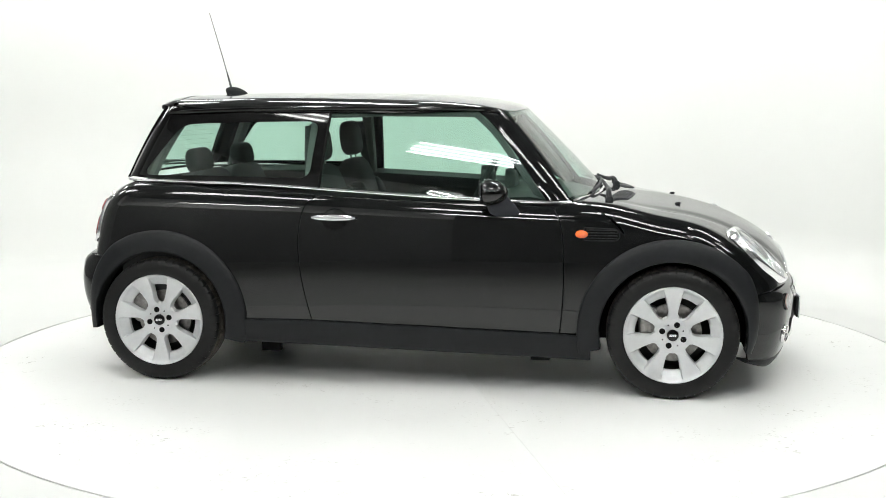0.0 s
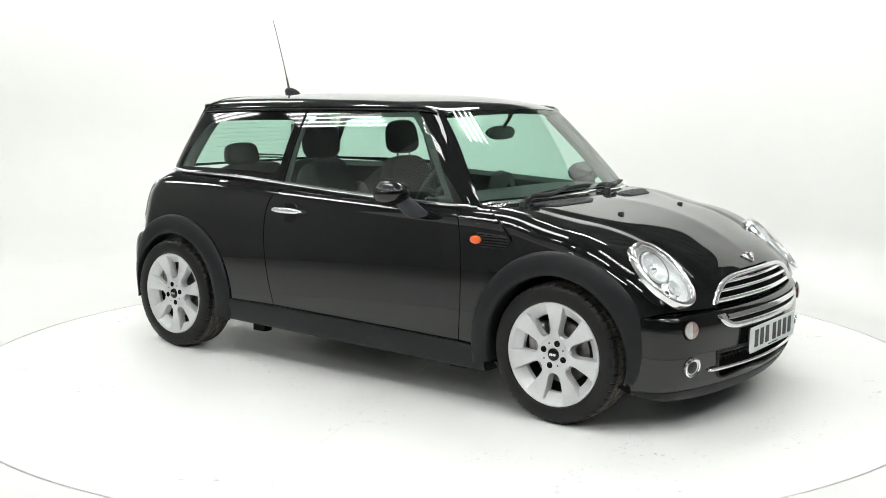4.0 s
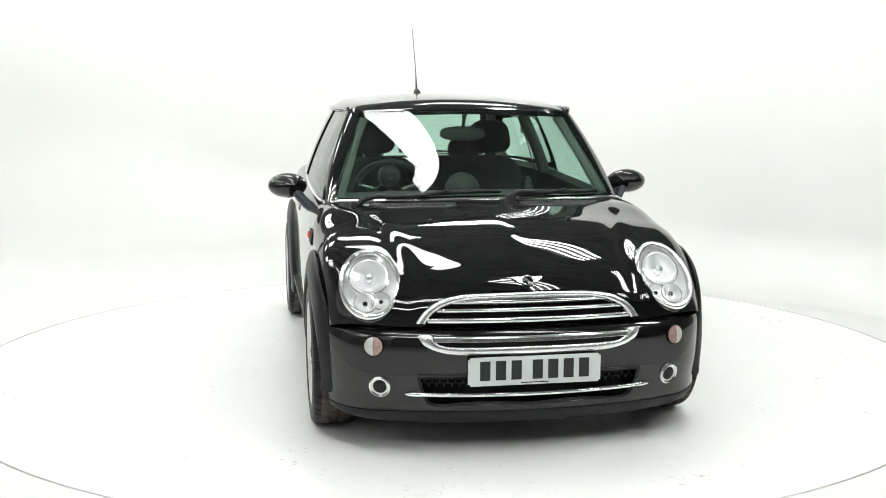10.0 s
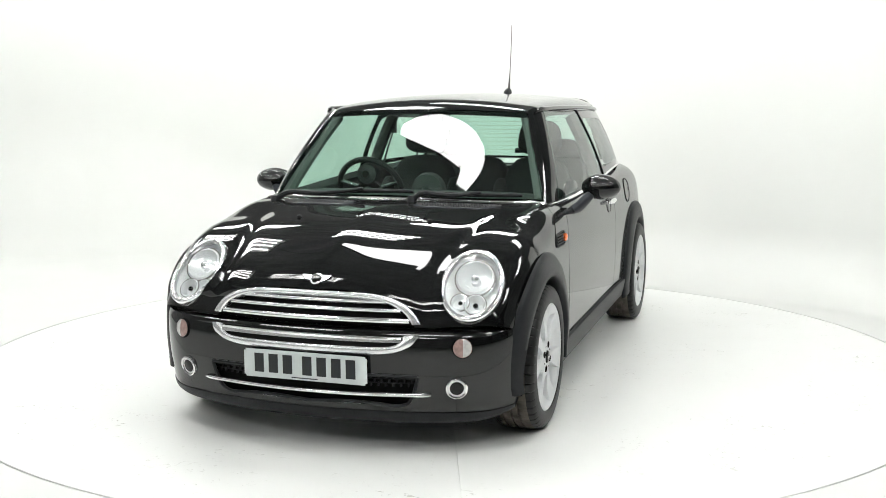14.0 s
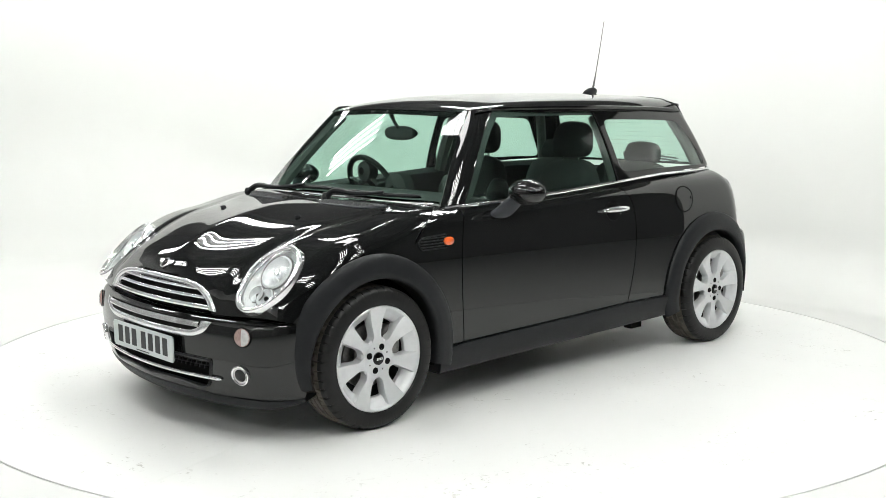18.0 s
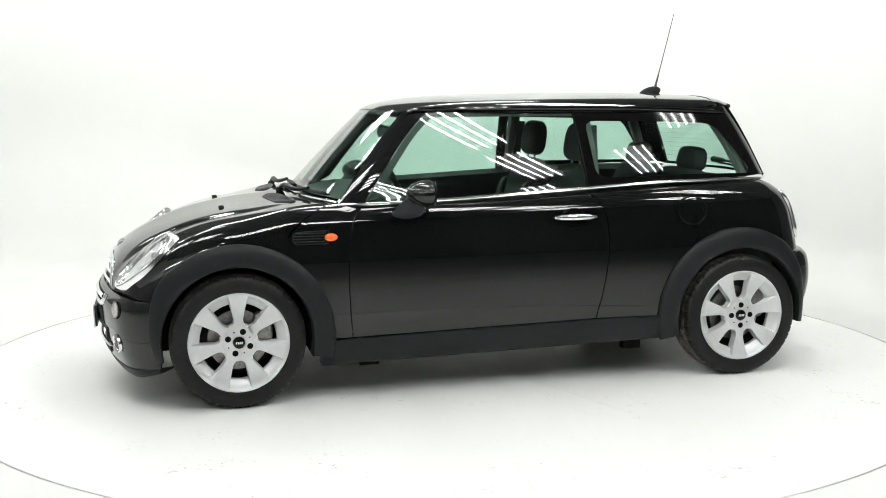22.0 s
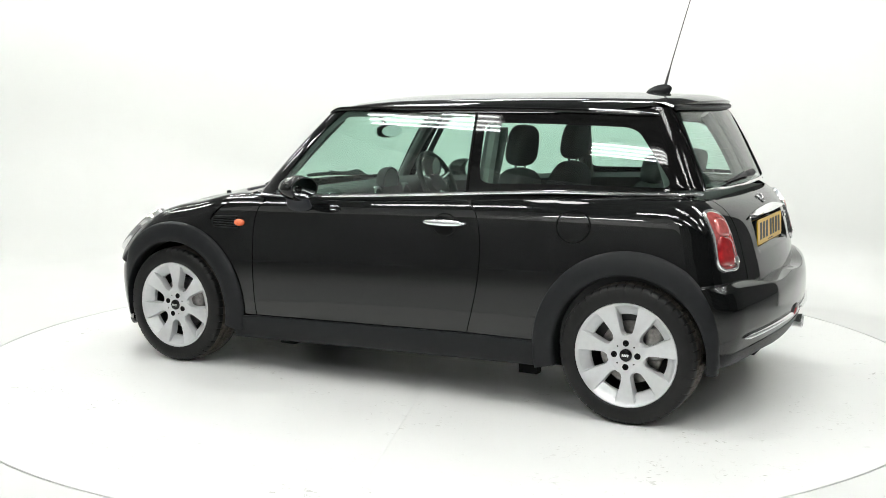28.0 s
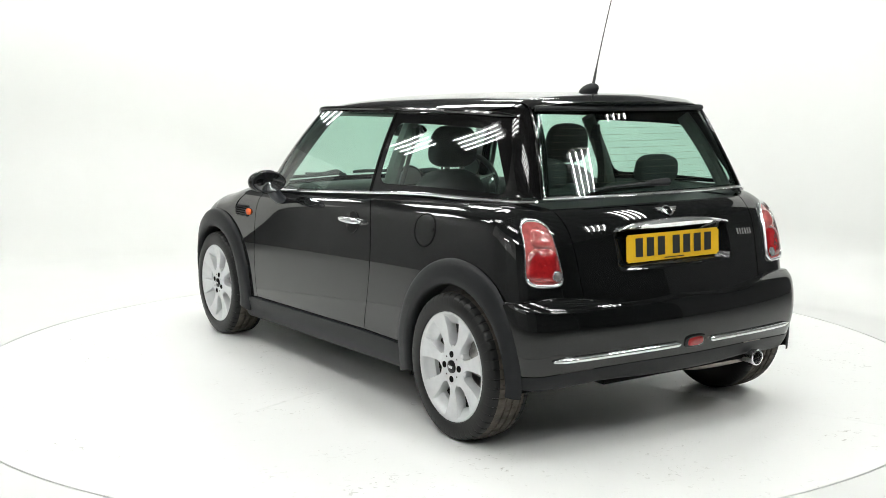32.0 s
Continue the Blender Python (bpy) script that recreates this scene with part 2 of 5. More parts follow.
def studio():
    g = Geo()
    # the floor round the turntable, out to the walls
    a = np.linspace(0, 2 * np.pi, 160, endpoint=False)
    c, s = np.cos(a), np.sin(a)
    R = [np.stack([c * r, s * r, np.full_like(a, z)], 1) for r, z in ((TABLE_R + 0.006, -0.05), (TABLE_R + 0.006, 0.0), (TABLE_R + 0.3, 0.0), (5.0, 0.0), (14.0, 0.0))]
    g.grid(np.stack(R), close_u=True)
    tagged(g.done("floor", FLOORWHITE, label="white painted studio floor with scuffs round the turntable, light fall-off painted in behind the camera"), category="floor", kind="structure")
    # the white wall: straight at the back, curving in on the right, with a cove at its foot
    plan = line([(-5.55, 2.6, 0), (-5.45, 3.8, 0), (-5.0, 4.65, 0), (-4.0, 4.95, 0), (-2.2, 4.85, 0), (-0.4, 4.2, 0), (1.32, 2.87, 0), (2.0, 2.33, 0), (2.95, 1.33, 0), (3.35, 0.75, 0), (3.52, 0.42, 0)], 170)[:, :2]
    tg = unit(np.gradient(plan, axis=0))
    out = np.stack([-tg[:, 1], tg[:, 0]], 1)
    cove = np.interp(plan[:, 0], [-3.2, -0.6], [1.3, 0.45])[:, None]
    prof = [(-1.04, 0.0, 0.0012)] + [(-1 + np.sin(q), 1 - np.cos(q), 0.0012) for q in np.linspace(0.04, np.pi / 2, 14)] + [(0, 0, 2.0), (0, 0, 2.7), (0.12, 0, 2.7), (0.12, 0, 0.0)]
    W = []
    for k, (d, h, z) in enumerate(prof):
        step = d * cove if k < 15 else np.full_like(cove, d)
        W.append(np.column_stack([plan + out * step, h * cove[:, 0] + z]))
    W = np.stack(W)
    g = Geo().grid(W)
    tagged(g.done("wall_cyclorama", WHITEWALL, label="curved seamless white cyclorama wall with coved foot"), category="wall", kind="structure")
    # unseen walls round it, their tones stepped to shape reflections on the car
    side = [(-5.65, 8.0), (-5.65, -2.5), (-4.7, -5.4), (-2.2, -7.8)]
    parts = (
        (side, -0.1, 2.6, "wall_side", GREYWALL, "unseen grey side wall, toned to shape reflections on the car"),
        ([(-5.65, -1.4), (-5.65, -2.5), (-4.7, -5.4), (-2.2, -7.8)], 2.6, 5.4, "wall_side_upper", UPPERWHITE, "unseen white upper wall, added to be mirrored in the windows"),
        ([(-5.65, 8.0), (-5.65, -1.4)], 2.6, 5.4, "wall_side_rear", GREYWALL, "unseen grey upper wall, toned to shape reflections on the car"),
        ([(-2.2, -7.8), (-0.9, -8.3), (0.6, -8.8)], -0.1, 5.4, "wall_end", DIMWALL, "unseen dark grey wall behind the camera, a step between grey and black reflections"),
        ([(0.6, -8.8), (9.0, -9.0), (9.0, -3.6)], -0.1, 5.4, "wall_hall", BLACKWALL, "unseen black walls that keep reflections on the car dark"),
        ([(9.0, -3.6), (9.0, 8.0), (-5.65, 8.0)], -0.1, 5.4, "wall_far", GREYWALL, "unseen grey far walls, toned to lighten reflections on the car"),
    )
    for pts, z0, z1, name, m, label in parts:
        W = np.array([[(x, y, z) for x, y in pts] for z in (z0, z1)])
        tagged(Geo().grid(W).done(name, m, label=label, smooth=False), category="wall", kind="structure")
    # corrugated roof sheets, ridges along the tubes
    u, q = np.arange(-14.0, 14.0, 0.11), np.array([-16.0, 16.0])
    z = np.where(np.arange(len(u)) % 4 < 2, CEILING, CEILING + 0.04)
    c, s = math.cos(radians(-38)), math.sin(radians(-38))
    P = np.stack([np.stack([c * v - s * u, s * v + c * u, z], 1) for v in q])
    tagged(Geo().grid(P).done("ceiling", ROOFSHEET, label="grey corrugated metal studio ceiling", smooth=False), category="ceiling", kind="structure")


TUBE = mat("lit_tube", (0.985, 1.0, 0.972), 0.5, emit=TUBE_POWER)
SOFT = mat("lit_softbox_cloth", (1.0, 0.995, 0.985), 0.5, emit=SOFTBOX_POWER)
HOUSING = mat("grey_lamp_housing", (0.10, 0.10, 0.10), 0.5)


def tube_bank(x, y, z, turn, length=1.5, n=4, gap=0.11):
    base = tagged(new("tube_light"), "bank of four lit fluorescent tubes hanging under the ceiling", "ceiling light", "tube banks")
    g = Geo().box((0, 0, 0.05), (length + 0.06, n * gap, 0.03))
    g.done("housing", HOUSING, base, smooth=False)
    for k in range(n):
        g = sweep([(-length / 2, (k - (n - 1) / 2) * gap, 0), (length / 2, (k - (n - 1) / 2) * gap, 0)], 0.013, 8)
        g.done("tube", TUBE, base)
    for q in (-0.4, 0.4):
        sweep([(q * length, 0, 0.06), (q * length, 0, CEILING - z + 0.02)], 0.004, 6).done("hanger", HOUSING, base)
    base.matrix_basis = pose(x, y, z, 0, 0, turn)
    return base


studio()
# banks traced from reflections on the car, others added to light wall and floor
for bx, by in ((-0.5, -3.1), (1.1, -2.1), (2.4, -3.2), (1.0, -4.6), (-2.0, -1.3), (2.8, -0.9), (3.6, -2.6), (-0.9, 1.3), (1.2, 0.7), (-2.6, 1.7), (-4.6, 1.5), (-4.4, 3.4), (-2.4, 3.4), (0.3, 2.6), (-3.4, 0.0), (-3.6, -4.9), (-1.0, -5.4), (3.6, -4.6)):
    tube_bank(bx, by, 3.4, -38, 1.3, 4, 0.115)


def softbox():
    base = tagged(new("softbox"), "curved white overhead softbox glowing above the turntable", "softbox")
    # unseen source, its outline fitted to the white shape mirrored in the windscreen
    c = line([(-0.76, -0.30, 0), (-0.48, -0.44, 0), (-0.18, -0.66, 0), (-0.06, -0.86, 0), (-0.17, -1.04, 0)], 30)
    t = unit(np.gradient(c, axis=0))
    m = np.stack([-t[:, 1], t[:, 0], 0 * t[:, 0]], 1)
    w = np.interp(np.linspace(0, 1, 30), [0, 0.15, 0.35, 0.6, 0.8, 1], [0.04, 0.10, 0.14, 0.155, 0.135, 0.07])[:, None]
    Geo().grid(np.stack([c - m * w, c, c + m * w])).done("diffuser", SOFT, base, smooth=False)
    up = np.array([0, 0, 0.10])
    Geo().grid(np.stack([c - m * w, c - m * (w + 0.02) + up * 0.3, c + up, c + m * (w + 0.02) + up * 0.3, c + m * w])).done("shell", BLACKWALL, base)
    for q in (6, 22):
        sweep([c[q] + up, c[q] + np.array([0, 0, CEILING - 2.53])], 0.004, 6).done("hanger", HOUSING, base)
    base.matrix_basis = pose(0, 0, 2.55)


softbox()


def turntable():
    base = tagged(new("turntable"), "round white painted turntable deck in four scuffed panels", "turntable")
    for k in range(4):
        a = np.radians(np.linspace(0, 90, 44))
        g = Geo()
        rows = []
        for r, z in ((0.01, -0.04), (0.01, 0.0), (0.8, 0.0), (1.6, 0.0), (TABLE_R - 0.008, 0.0), (TABLE_R - 0.006, -0.002), (TABLE_R - 0.006, -0.05)):
            rows.append(np.stack([0.0004 + r * np.cos(a), 0.0004 + r * np.sin(a), np.full_like(a, z)], 1))
        P = np.stack(rows)
        g.grid(P)
        for e in (P[1:-1, 0], P[1:-1, -1]):
            g.grid(np.stack([e, e - np.array([0, 0, 0.04])]))
        ob = g.done("deck_panel", DECK, base)
        ob.matrix_basis = pose(0, 0, 0, 0, 0, 19.7 + 90 * k)
    return base


TABLE = turntable()

# ---- the car: x ahead, y to its left, the ground at 0 ----
CAR = tagged(new("car"), "glossy black three-door hatchback with silver alloy wheels, standing on the turntable", "car")
AXLE, HUB_Z = 1.2335, 0.30

WIDTH = Spline((-1.75, 0.76), (-1.5, 0.785), (-1.2335, 0.795), (-0.6, 0.795), (0.1, 0.795), (0.7, 0.795), (1.2335, 0.797), (1.5, 0.785), (1.75, 0.72))
FLANK = Spline((0.1, -0.05), (0.2, -0.02), (0.3, -0.004), (0.45, 0.002), (0.6, 0.0), (0.75, -0.008), (0.85, -0.022), (0.93, -0.045), (1.0, -0.075))
CROWN = Spline((-1.8, 0.97), (-1.4, 0.985), (-1.0, 0.985), (-0.4, 0.968), (0.3, 0.938), (0.7, 0.925), (0.93, 0.912), (1.1, 0.888), (1.3, 0.855), (1.48, 0.807), (1.62, 0.748), (1.72, 0.688), (1.79, 0.62), (1.83, 0.53), (1.845, 0.45))
TAIL = Spline((0.2, -1.70), (0.45, -1.705), (0.6, -1.70), (0.7, -1.68), (0.8, -1.655), (0.92, -1.60), (0.985, -1.55), (1.1, -1.45))


SPINE = Spline((0.9, 0.16), (1.1, 0.15), (1.3, 0.14), (1.5, 0.11), (1.65, 0.08), (1.85, 0.07))
DOME = Spline((0.9, 0.58), (1.05, 0.555), (1.2, 0.525), (1.35, 0.495), (1.5, 0.47), (1.65, 0.455), (1.85, 0.45))


def ease(q):
    q = np.clip(q, 0, 1)
    return q * q * (3 - 2 * q)


def crown_at(x, ay):
    wrap = np.clip((x - 1.25) / 0.42, 0, 1)
    base = CROWN(x + 0.25 * ay ** 2 * wrap * wrap * (3 - 2 * wrap)) - 0.028 * (ay / 0.75) ** 2
    # the creased middle of the bonnet, running to a point above the badge
    fade = ease((x - 0.92) / 0.30) * ease((1.80 - x) / 0.30)
    spine = np.exp(-((ay ** 2 + 0.0004) ** 0.5 / SPINE(x)) ** 1.25)
    # a valley on each side parts the raised middle from the swell that runs to the headlamp
    deep = ease((x - 0.82) / 0.70) * ease((1.86 - x) / 0.22)
    valley = np.exp(-((ay - DOME(x)) / 0.038) ** 2)
    return base + fade * (0.013 * spine - 0.014 * (ay / 0.6) ** 2) - 0.009 * deep * valley


def tub(P):
    x, ay, z = P[..., 0], np.sqrt(P[..., 1] ** 2 + 1e-8), P[..., 2]
    side = ay - WIDTH(x) - FLANK(z)
    top = (z - crown_at(x, ay)) * np.where(x > 1.3, 0.8, 1)
    rear = TAIL(z) + 0.16 * ay ** 2 + 0.06 * ay ** 6 - x
    # the hollow that holds the rear number plate
    rear = rear + 0.036 * ease((0.320 - ay) / 0.030) * ease((z - 0.698) / 0.030) * ease((0.868 - z) / 0.022) * (x < -1.0)
    front = x - (1.85 - 0.26 * ay ** 2)
    body = smax(smax(smax(side, top, 0.10), rear, 0.12), front, 0.06)
    # raised fold round the grille
    fold = np.exp(-((z - 0.668 + 0.11 * (ay / 0.45) ** 3) / 0.032) ** 2) * np.clip((x - 1.5) / 0.1, 0, 1) * np.clip((0.50 - ay) / 0.08, 0, 1)
    return body - 0.003 * fold


NOSE = Spline((0.08, 1.74), (0.14, 1.80), (0.2, 1.83), (0.28, 1.852), (0.38, 1.862), (0.44, 1.862), (0.47, 1.855), (0.495, 1.832), (0.51, 1.80))


def front_bumper_f(P):
    x, ay, z = P[..., 0], np.sqrt(P[..., 1] ** 2 + 1e-8), P[..., 2]
    side = ay - WIDTH(x) - FLANK(np.clip(z, 0.25, 1)) - 0.012
    return smax(side, x - (NOSE(z) - 0.27 * ay ** 2 - 0.1 * ay ** 6), 0.14)


STERN = Spline((0.2, -1.66), (0.28, -1.72), (0.34, -1.75), (0.42, -1.772), (0.5, -1.775), (0.56, -1.765), (0.60, -1.74), (0.63, -1.69))


def rear_bumper_f(P):
    x, ay, z = P[..., 0], np.sqrt(P[..., 1] ** 2 + 1e-8), P[..., 2]
    side = ay - WIDTH(x) - FLANK(np.clip(z, 0.25, 1)) - 0.012
    return smax(side, STERN(z) + 0.17 * ay ** 2 + 0.06 * ay ** 6 - x, 0.11)


BELT = Spline((-1.55, 0.985), (-1.1, 0.972), (-0.76, 0.962), (-0.44, 0.945), (-0.06, 0.923), (0.34, 0.903), (0.73, 0.890))
BELT_W = Spline((-1.7, 0.56), (-1.45, 0.645), (-1.1, 0.705), (-0.45, 0.738), (0.1, 0.738), (0.5, 0.722), (0.78, 0.70), (1.0, 0.675))
ROOF = Spline((-1.55, 1.33), (-1.42, 1.366), (-1.3, 1.386), (-1.1, 1.397), (-0.8, 1.403), (-0.5, 1.402), (-0.2, 1.398), (0.1, 1.389), (0.28, 1.376), (0.40, 1.358), (0.50, 1.320), (0.56, 1.27))


def cabin(P):
    x, ay, z = P[..., 0], np.sqrt(P[..., 1] ** 2 + 1e-8), P[..., 2]
    s = (z - 0.93) / 0.38
    side = (ay - (BELT_W(x) - 0.115 * s - 0.05 * s * np.abs(s))) * 0.92
    shield = ((x - (0.90 - 0.30 * ay ** 2)) * 0.71 + (z - 0.911) * 0.704 - 0.03 * np.clip(s * (1.1 - s), -0.2, 1) * 0.5)
    back = -((x - (-1.535 + 0.18 * ay ** 2)) * 0.894 - (z - 0.975) * 0.447) - 0.02 * np.clip(s * (1 - s), -0.2, 1)
    return smax(smax(side, shield, 0.07), back, 0.07)


def roof_f(P):
    x, ay, z = P[..., 0], np.sqrt(P[..., 1] ** 2 + 1e-8), P[..., 2]
    top = z - (ROOF(x + 0.10 * ay ** 2) - 0.035 * (ay / 0.5) ** 2)
    s = (z - 0.93) / 0.38
    side = ay - (BELT_W(x) - 0.115 * s - 0.05 * s * np.abs(s)) - 0.018
    rear = (-1.37 + 0.45 * ay ** 2) - x
    return smax(smax(top, side, 0.09), rear, 0.04)


def arch(axle, r, a0, a1, n):
    a = np.radians(np.linspace(a0, a1, n))
    return np.stack([axle + r * np.cos(a), np.full(n, 0.8), HUB_Z + r * np.sin(a)], 1)


def side_curve(pts, n, s):
    """A smooth line of (x, z) pairs on the flank."""
    return line([(x, 0.79, z) for x, z in pts], n, s)


def flip(P, s):
    P = np.array(P, float)
    P[..., 1] *= s
    return P


ARCH_R = 0.425


def doors_and_quarters(s):
    # door
    b = side_curve([(-0.468, 0.319), (0.1, 0.304), (0.716, 0.291)], 60, s)
    t = line([(x, 0.75, float(BELT(x)) - 0.008) for x in (-0.455, -0.1, 0.3, 0.684)], 60, s)
    l = side_curve([(-0.468, 0.319), (-0.512, 0.50), (-0.531, 0.70), (-0.521, 0.80), (-0.483, 0.90), (-0.455, 0.938)], 40, s)
    r = side_curve([(0.716, 0.291), (0.728, 0.45), (0.728, 0.67), (0.712, 0.80), (0.684, 0.885)], 40, s)
    t[0], t[-1] = l[-1], r[-1]
    P = settle(coons(b, t, l, r), tub)
    d = skin(Geo(), P, tub).done("door", PAINT, CAR)
    # rear quarter: behind the door, over the wheel, round the corner
    l2 = l - np.array([0.005, 0, 0])
    top = line([(-0.46, 0.75, 0.938), (-0.76, 0.74, 0.955), (-1.1, 0.70, 0.965), (-1.35, 0.64, 0.968), (-1.47, 0.575, 0.967), (-1.512, 0.54, 0.966)], 80, s)
    hatch = line([(-1.66, 0.50, 0.60), (-1.645, 0.505, 0.70), (-1.61, 0.515, 0.82), (-1.56, 0.53, 0.92), (-1.512, 0.54, 0.966)], 40, s)
    k1 = side_curve([(-0.473, 0.319), (-0.60, 0.317), (-0.8105, 0.315)], 16, s)
    k2 = flip(arch(-AXLE, ARCH_R, 2, 142, 44), s)
    k3 = line([(-1.5684, 0.77, 0.5616), (-1.60, 0.72, 0.59), (-1.65, 0.60, 0.60), (-1.66, 0.50, 0.60)], 22, s)
    bot = np.concatenate([k1, k2[1:], k3[1:]])
    top = line(top, len(bot), 1)
    l2[0], l2[-1] = bot[0], top[0]
    hatch[0], hatch[-1] = bot[-1], top[-1]
    P = settle(coons(bot, top, l2, hatch), tub)
    skin(Geo(), P, tub).done("rear_quarter_panel", PAINT, CAR)
    # wing piece between door and bonnet
    l = side_curve([(0.721, 0.291), (0.733, 0.45), (0.733, 0.67), (0.717, 0.80), (0.689, 0.885)], 40, s)
    lo = arch(AXLE, ARCH_R, 181, 131, 24)
    lo_end = lo[-1]
    up = line([lo_end, (1.075, 0.79, 0.655), (1.0, 0.79, 0.76), (0.925, 0.78, 0.842), (0.84, 0.72, 0.885), (0.80, 0.69, 0.895)], 18)
    r = flip(np.concatenate([lo, up[1:]]), s)
    b = side_curve([(0.721, 0.291), (0.77, 0.29), (0.8086, 0.2926)], 14, s)
    t = line([(0.689, 0.75, 0.885), (0.74, 0.72, 0.895), (0.80, 0.69, 0.895)], 14, s)
    l = line(l, len(r), 1)
    b[-1], t[-1], l[0], l[-1] = r[0], r[-1], b[0], t[0]
    P = settle(coons(b, t, l, r), tub)
    skin(Geo(), P, tub).done("front_wing", PAINT, CAR)
    return d


DOORS = {s: doors_and_quarters(s) for s in (-1, 1)}
LAMP_C = np.array([1.625, 0.603, 0.655])
LAMP_N = unit(np.array([0.80, 0.10, 0.60]))
LAMP_U = unit(np.cross(np.array([0, 0, 1.0]), LAMP_N))
LAMP_V = np.cross(LAMP_N, LAMP_U)
# the oval stands upright seen from ahead
LAMP_U, LAMP_V = LAMP_U * math.cos(0.08) - LAMP_V * math.sin(0.08), LAMP_V * math.cos(0.08) + LAMP_U * math.sin(0.08)
LAMP_A, LAMP_B = 0.112, 0.158


def in_lamp(P, grow=1.0):
    q = P.copy()
    q[..., 1] = np.abs(q[..., 1])
    d = q - LAMP_C
    return ((d @ LAMP_U) / (LAMP_A * grow)) ** 2 + ((d @ LAMP_V) / (LAMP_B * grow)) ** 2 < 1


def in_grille(P):
    y, z = np.abs(P[..., 1]), P[..., 2]
    return (P[..., 0] > 1.6) & (z < 0.632 - 0.10 * (y / 0.42) ** 3.2) & (y < 0.421)


def bonnet():
    half = [(1.118, 0.80, 0.710), (1.0775, 0.79, 0.660), (1.004, 0.79, 0.764), (0.93, 0.78, 0.846), (0.845, 0.72, 0.889), (0.808, 0.69, 0.898), (0.84, 0.55, 0.905), (0.90, 0.30, 0.910), (0.925, 0.0, 0.912)]
    a = arch(AXLE, ARCH_R, 131, 27, 70)
    rear_half = np.concatenate([line([tuple(a[0])] + half[2:6], 40), line(half[5:], 60)[1:]])
    rear = np.concatenate([rear_half, flip(rear_half[::-1], -1)[1:]])
    front_half = line([tuple(a[-1]), (1.68, 0.68, 0.508), (1.76, 0.5, 0.508), (1.81, 0.3, 0.508), (1.835, 0, 0.508)], len(rear_half))
    front = np.concatenate([front_half, flip(front_half[::-1], -1)[1:]])
    P = settle(coons(rear, front, a, flip(a, -1)), tub)
    C = (P[1:, 1:] + P[:-1, 1:] + P[1:, :-1] + P[:-1, :-1]) / 4
    keep = ~(in_lamp(C) | in_grille(C))
    return skin(Geo(), P, tub, keep=keep).done("bonnet", PAINT, CAR)


bonnet()


def bumpers():
    b = line([(1.575, 0.76, 0.185), (1.68, 0.66, 0.180), (1.75, 0.45, 0.180), (1.80, 0.2, 0.180), (1.81, 0, 0.180)], 70)
    t = line([(1.600, 0.80, 0.502), (1.67, 0.71, 0.503), (1.755, 0.5, 0.503), (1.80, 0.3, 0.503), (1.825, 0, 0.503)], 70)
    b, t = (np.concatenate([q, flip(q[::-1], -1)[1:]]) for q in (b, t))
    l = line([(1.575, 0.76, 0.185), (1.578, 0.80, 0.25), (1.585, 0.80, 0.36), (1.600, 0.80, 0.502)], 60)
    P = settle(coons(b, t, l, flip(l, -1)), front_bumper_f)
    C = (P[1:, 1:] + P[:-1, 1:] + P[1:, :-1] + P[:-1, :-1]) / 4
    y, z = np.abs(C[..., 1]), C[..., 2]
    mouth = (C[..., 0] > 1.5) & (z > 0.20) & (z < 0.322) & (y < 0.425 - 0.6 * np.maximum(0.25 - z, 0))
    Geo().grid(np.stack([P[-1] + np.array([-0.002, 0, 0.001]), P[-1] + np.array([-0.006, 0, 0.002]), P[-1] + np.array([-0.06, 0, 0.0])])).done("bumper_shelf", PAINT, CAR)
    skin(Geo(), P, front_bumper_f, keep=~mouth).done("front_bumper", PAINT, CAR)
    lo = line([(1.575, 0.755, 0.180), (1.66, 0.66, 0.150), (1.73, 0.45, 0.132), (1.775, 0.2, 0.130), (1.785, 0, 0.130)], 60)
    hi = line([(1.575, 0.765, 0.185), (1.68, 0.66, 0.176), (1.75, 0.45, 0.178), (1.80, 0.2, 0.178), (1.81, 0, 0.178)], 60)
    lo, hi = (np.concatenate([q, flip(q[::-1], -1)[1:]]) for q in (lo, hi))
    v = np.linspace(0, 1, 8)[:, None, None]
    P = settle((1 - v) * lo[None] + v * hi[None], front_bumper_f, 0.003)
    P = np.concatenate([P[:1] + np.array([-0.10, 0, 0.03]), P[:1] + np.array([-0.012, 0, -0.008]), P])
    Geo().grid(P).done("bumper_lip", PLASTIC, CAR, "matt black lower lip of the front bumper")
    b = line([(-1.605, 0.78, 0.325), (-1.66, 0.66, 0.335), (-1.72, 0.5, 0.34), (-1.745, 0.3, 0.35), (-1.75, 0, 0.355)], 60)
    t = line([(-1.530, 0.78, 0.595), (-1.60, 0.74, 0.60), (-1.645, 0.62, 0.612), (-1.68, 0.50, 0.60), (-1.71, 0.40, 0.582), (-1.735, 0, 0.58)], 60)
    b, t = (np.concatenate([q, flip(q[::-1], -1)[1:]]) for q in (b, t))
    l = line([tuple(b[0]), (-1.588, 0.79, 0.45), tuple(t[0])], 44)
    P = settle(coons(b, t, l, flip(l, -1)), rear_bumper_f)
    Geo().grid(np.stack([P[-1] + np.array([0.002, 0, 0.001]), P[-1] + np.array([0.008, 0, 0.003]), P[-1] * np.array([1, 0.97, 1]) + np.array([0.09, 0, 0.004])])).done("bumper_shelf", PAINT, CAR)
    skin(Geo(), P, rear_bumper_f).done("rear_bumper", PAINT, CAR)
    lo = line([(-1.585, 0.77, 0.285), (-1.65, 0.64, 0.265), (-1.70, 0.45, 0.285), (-1.715, 0.25, 0.288), (-1.72, 0, 0.288)], 60)
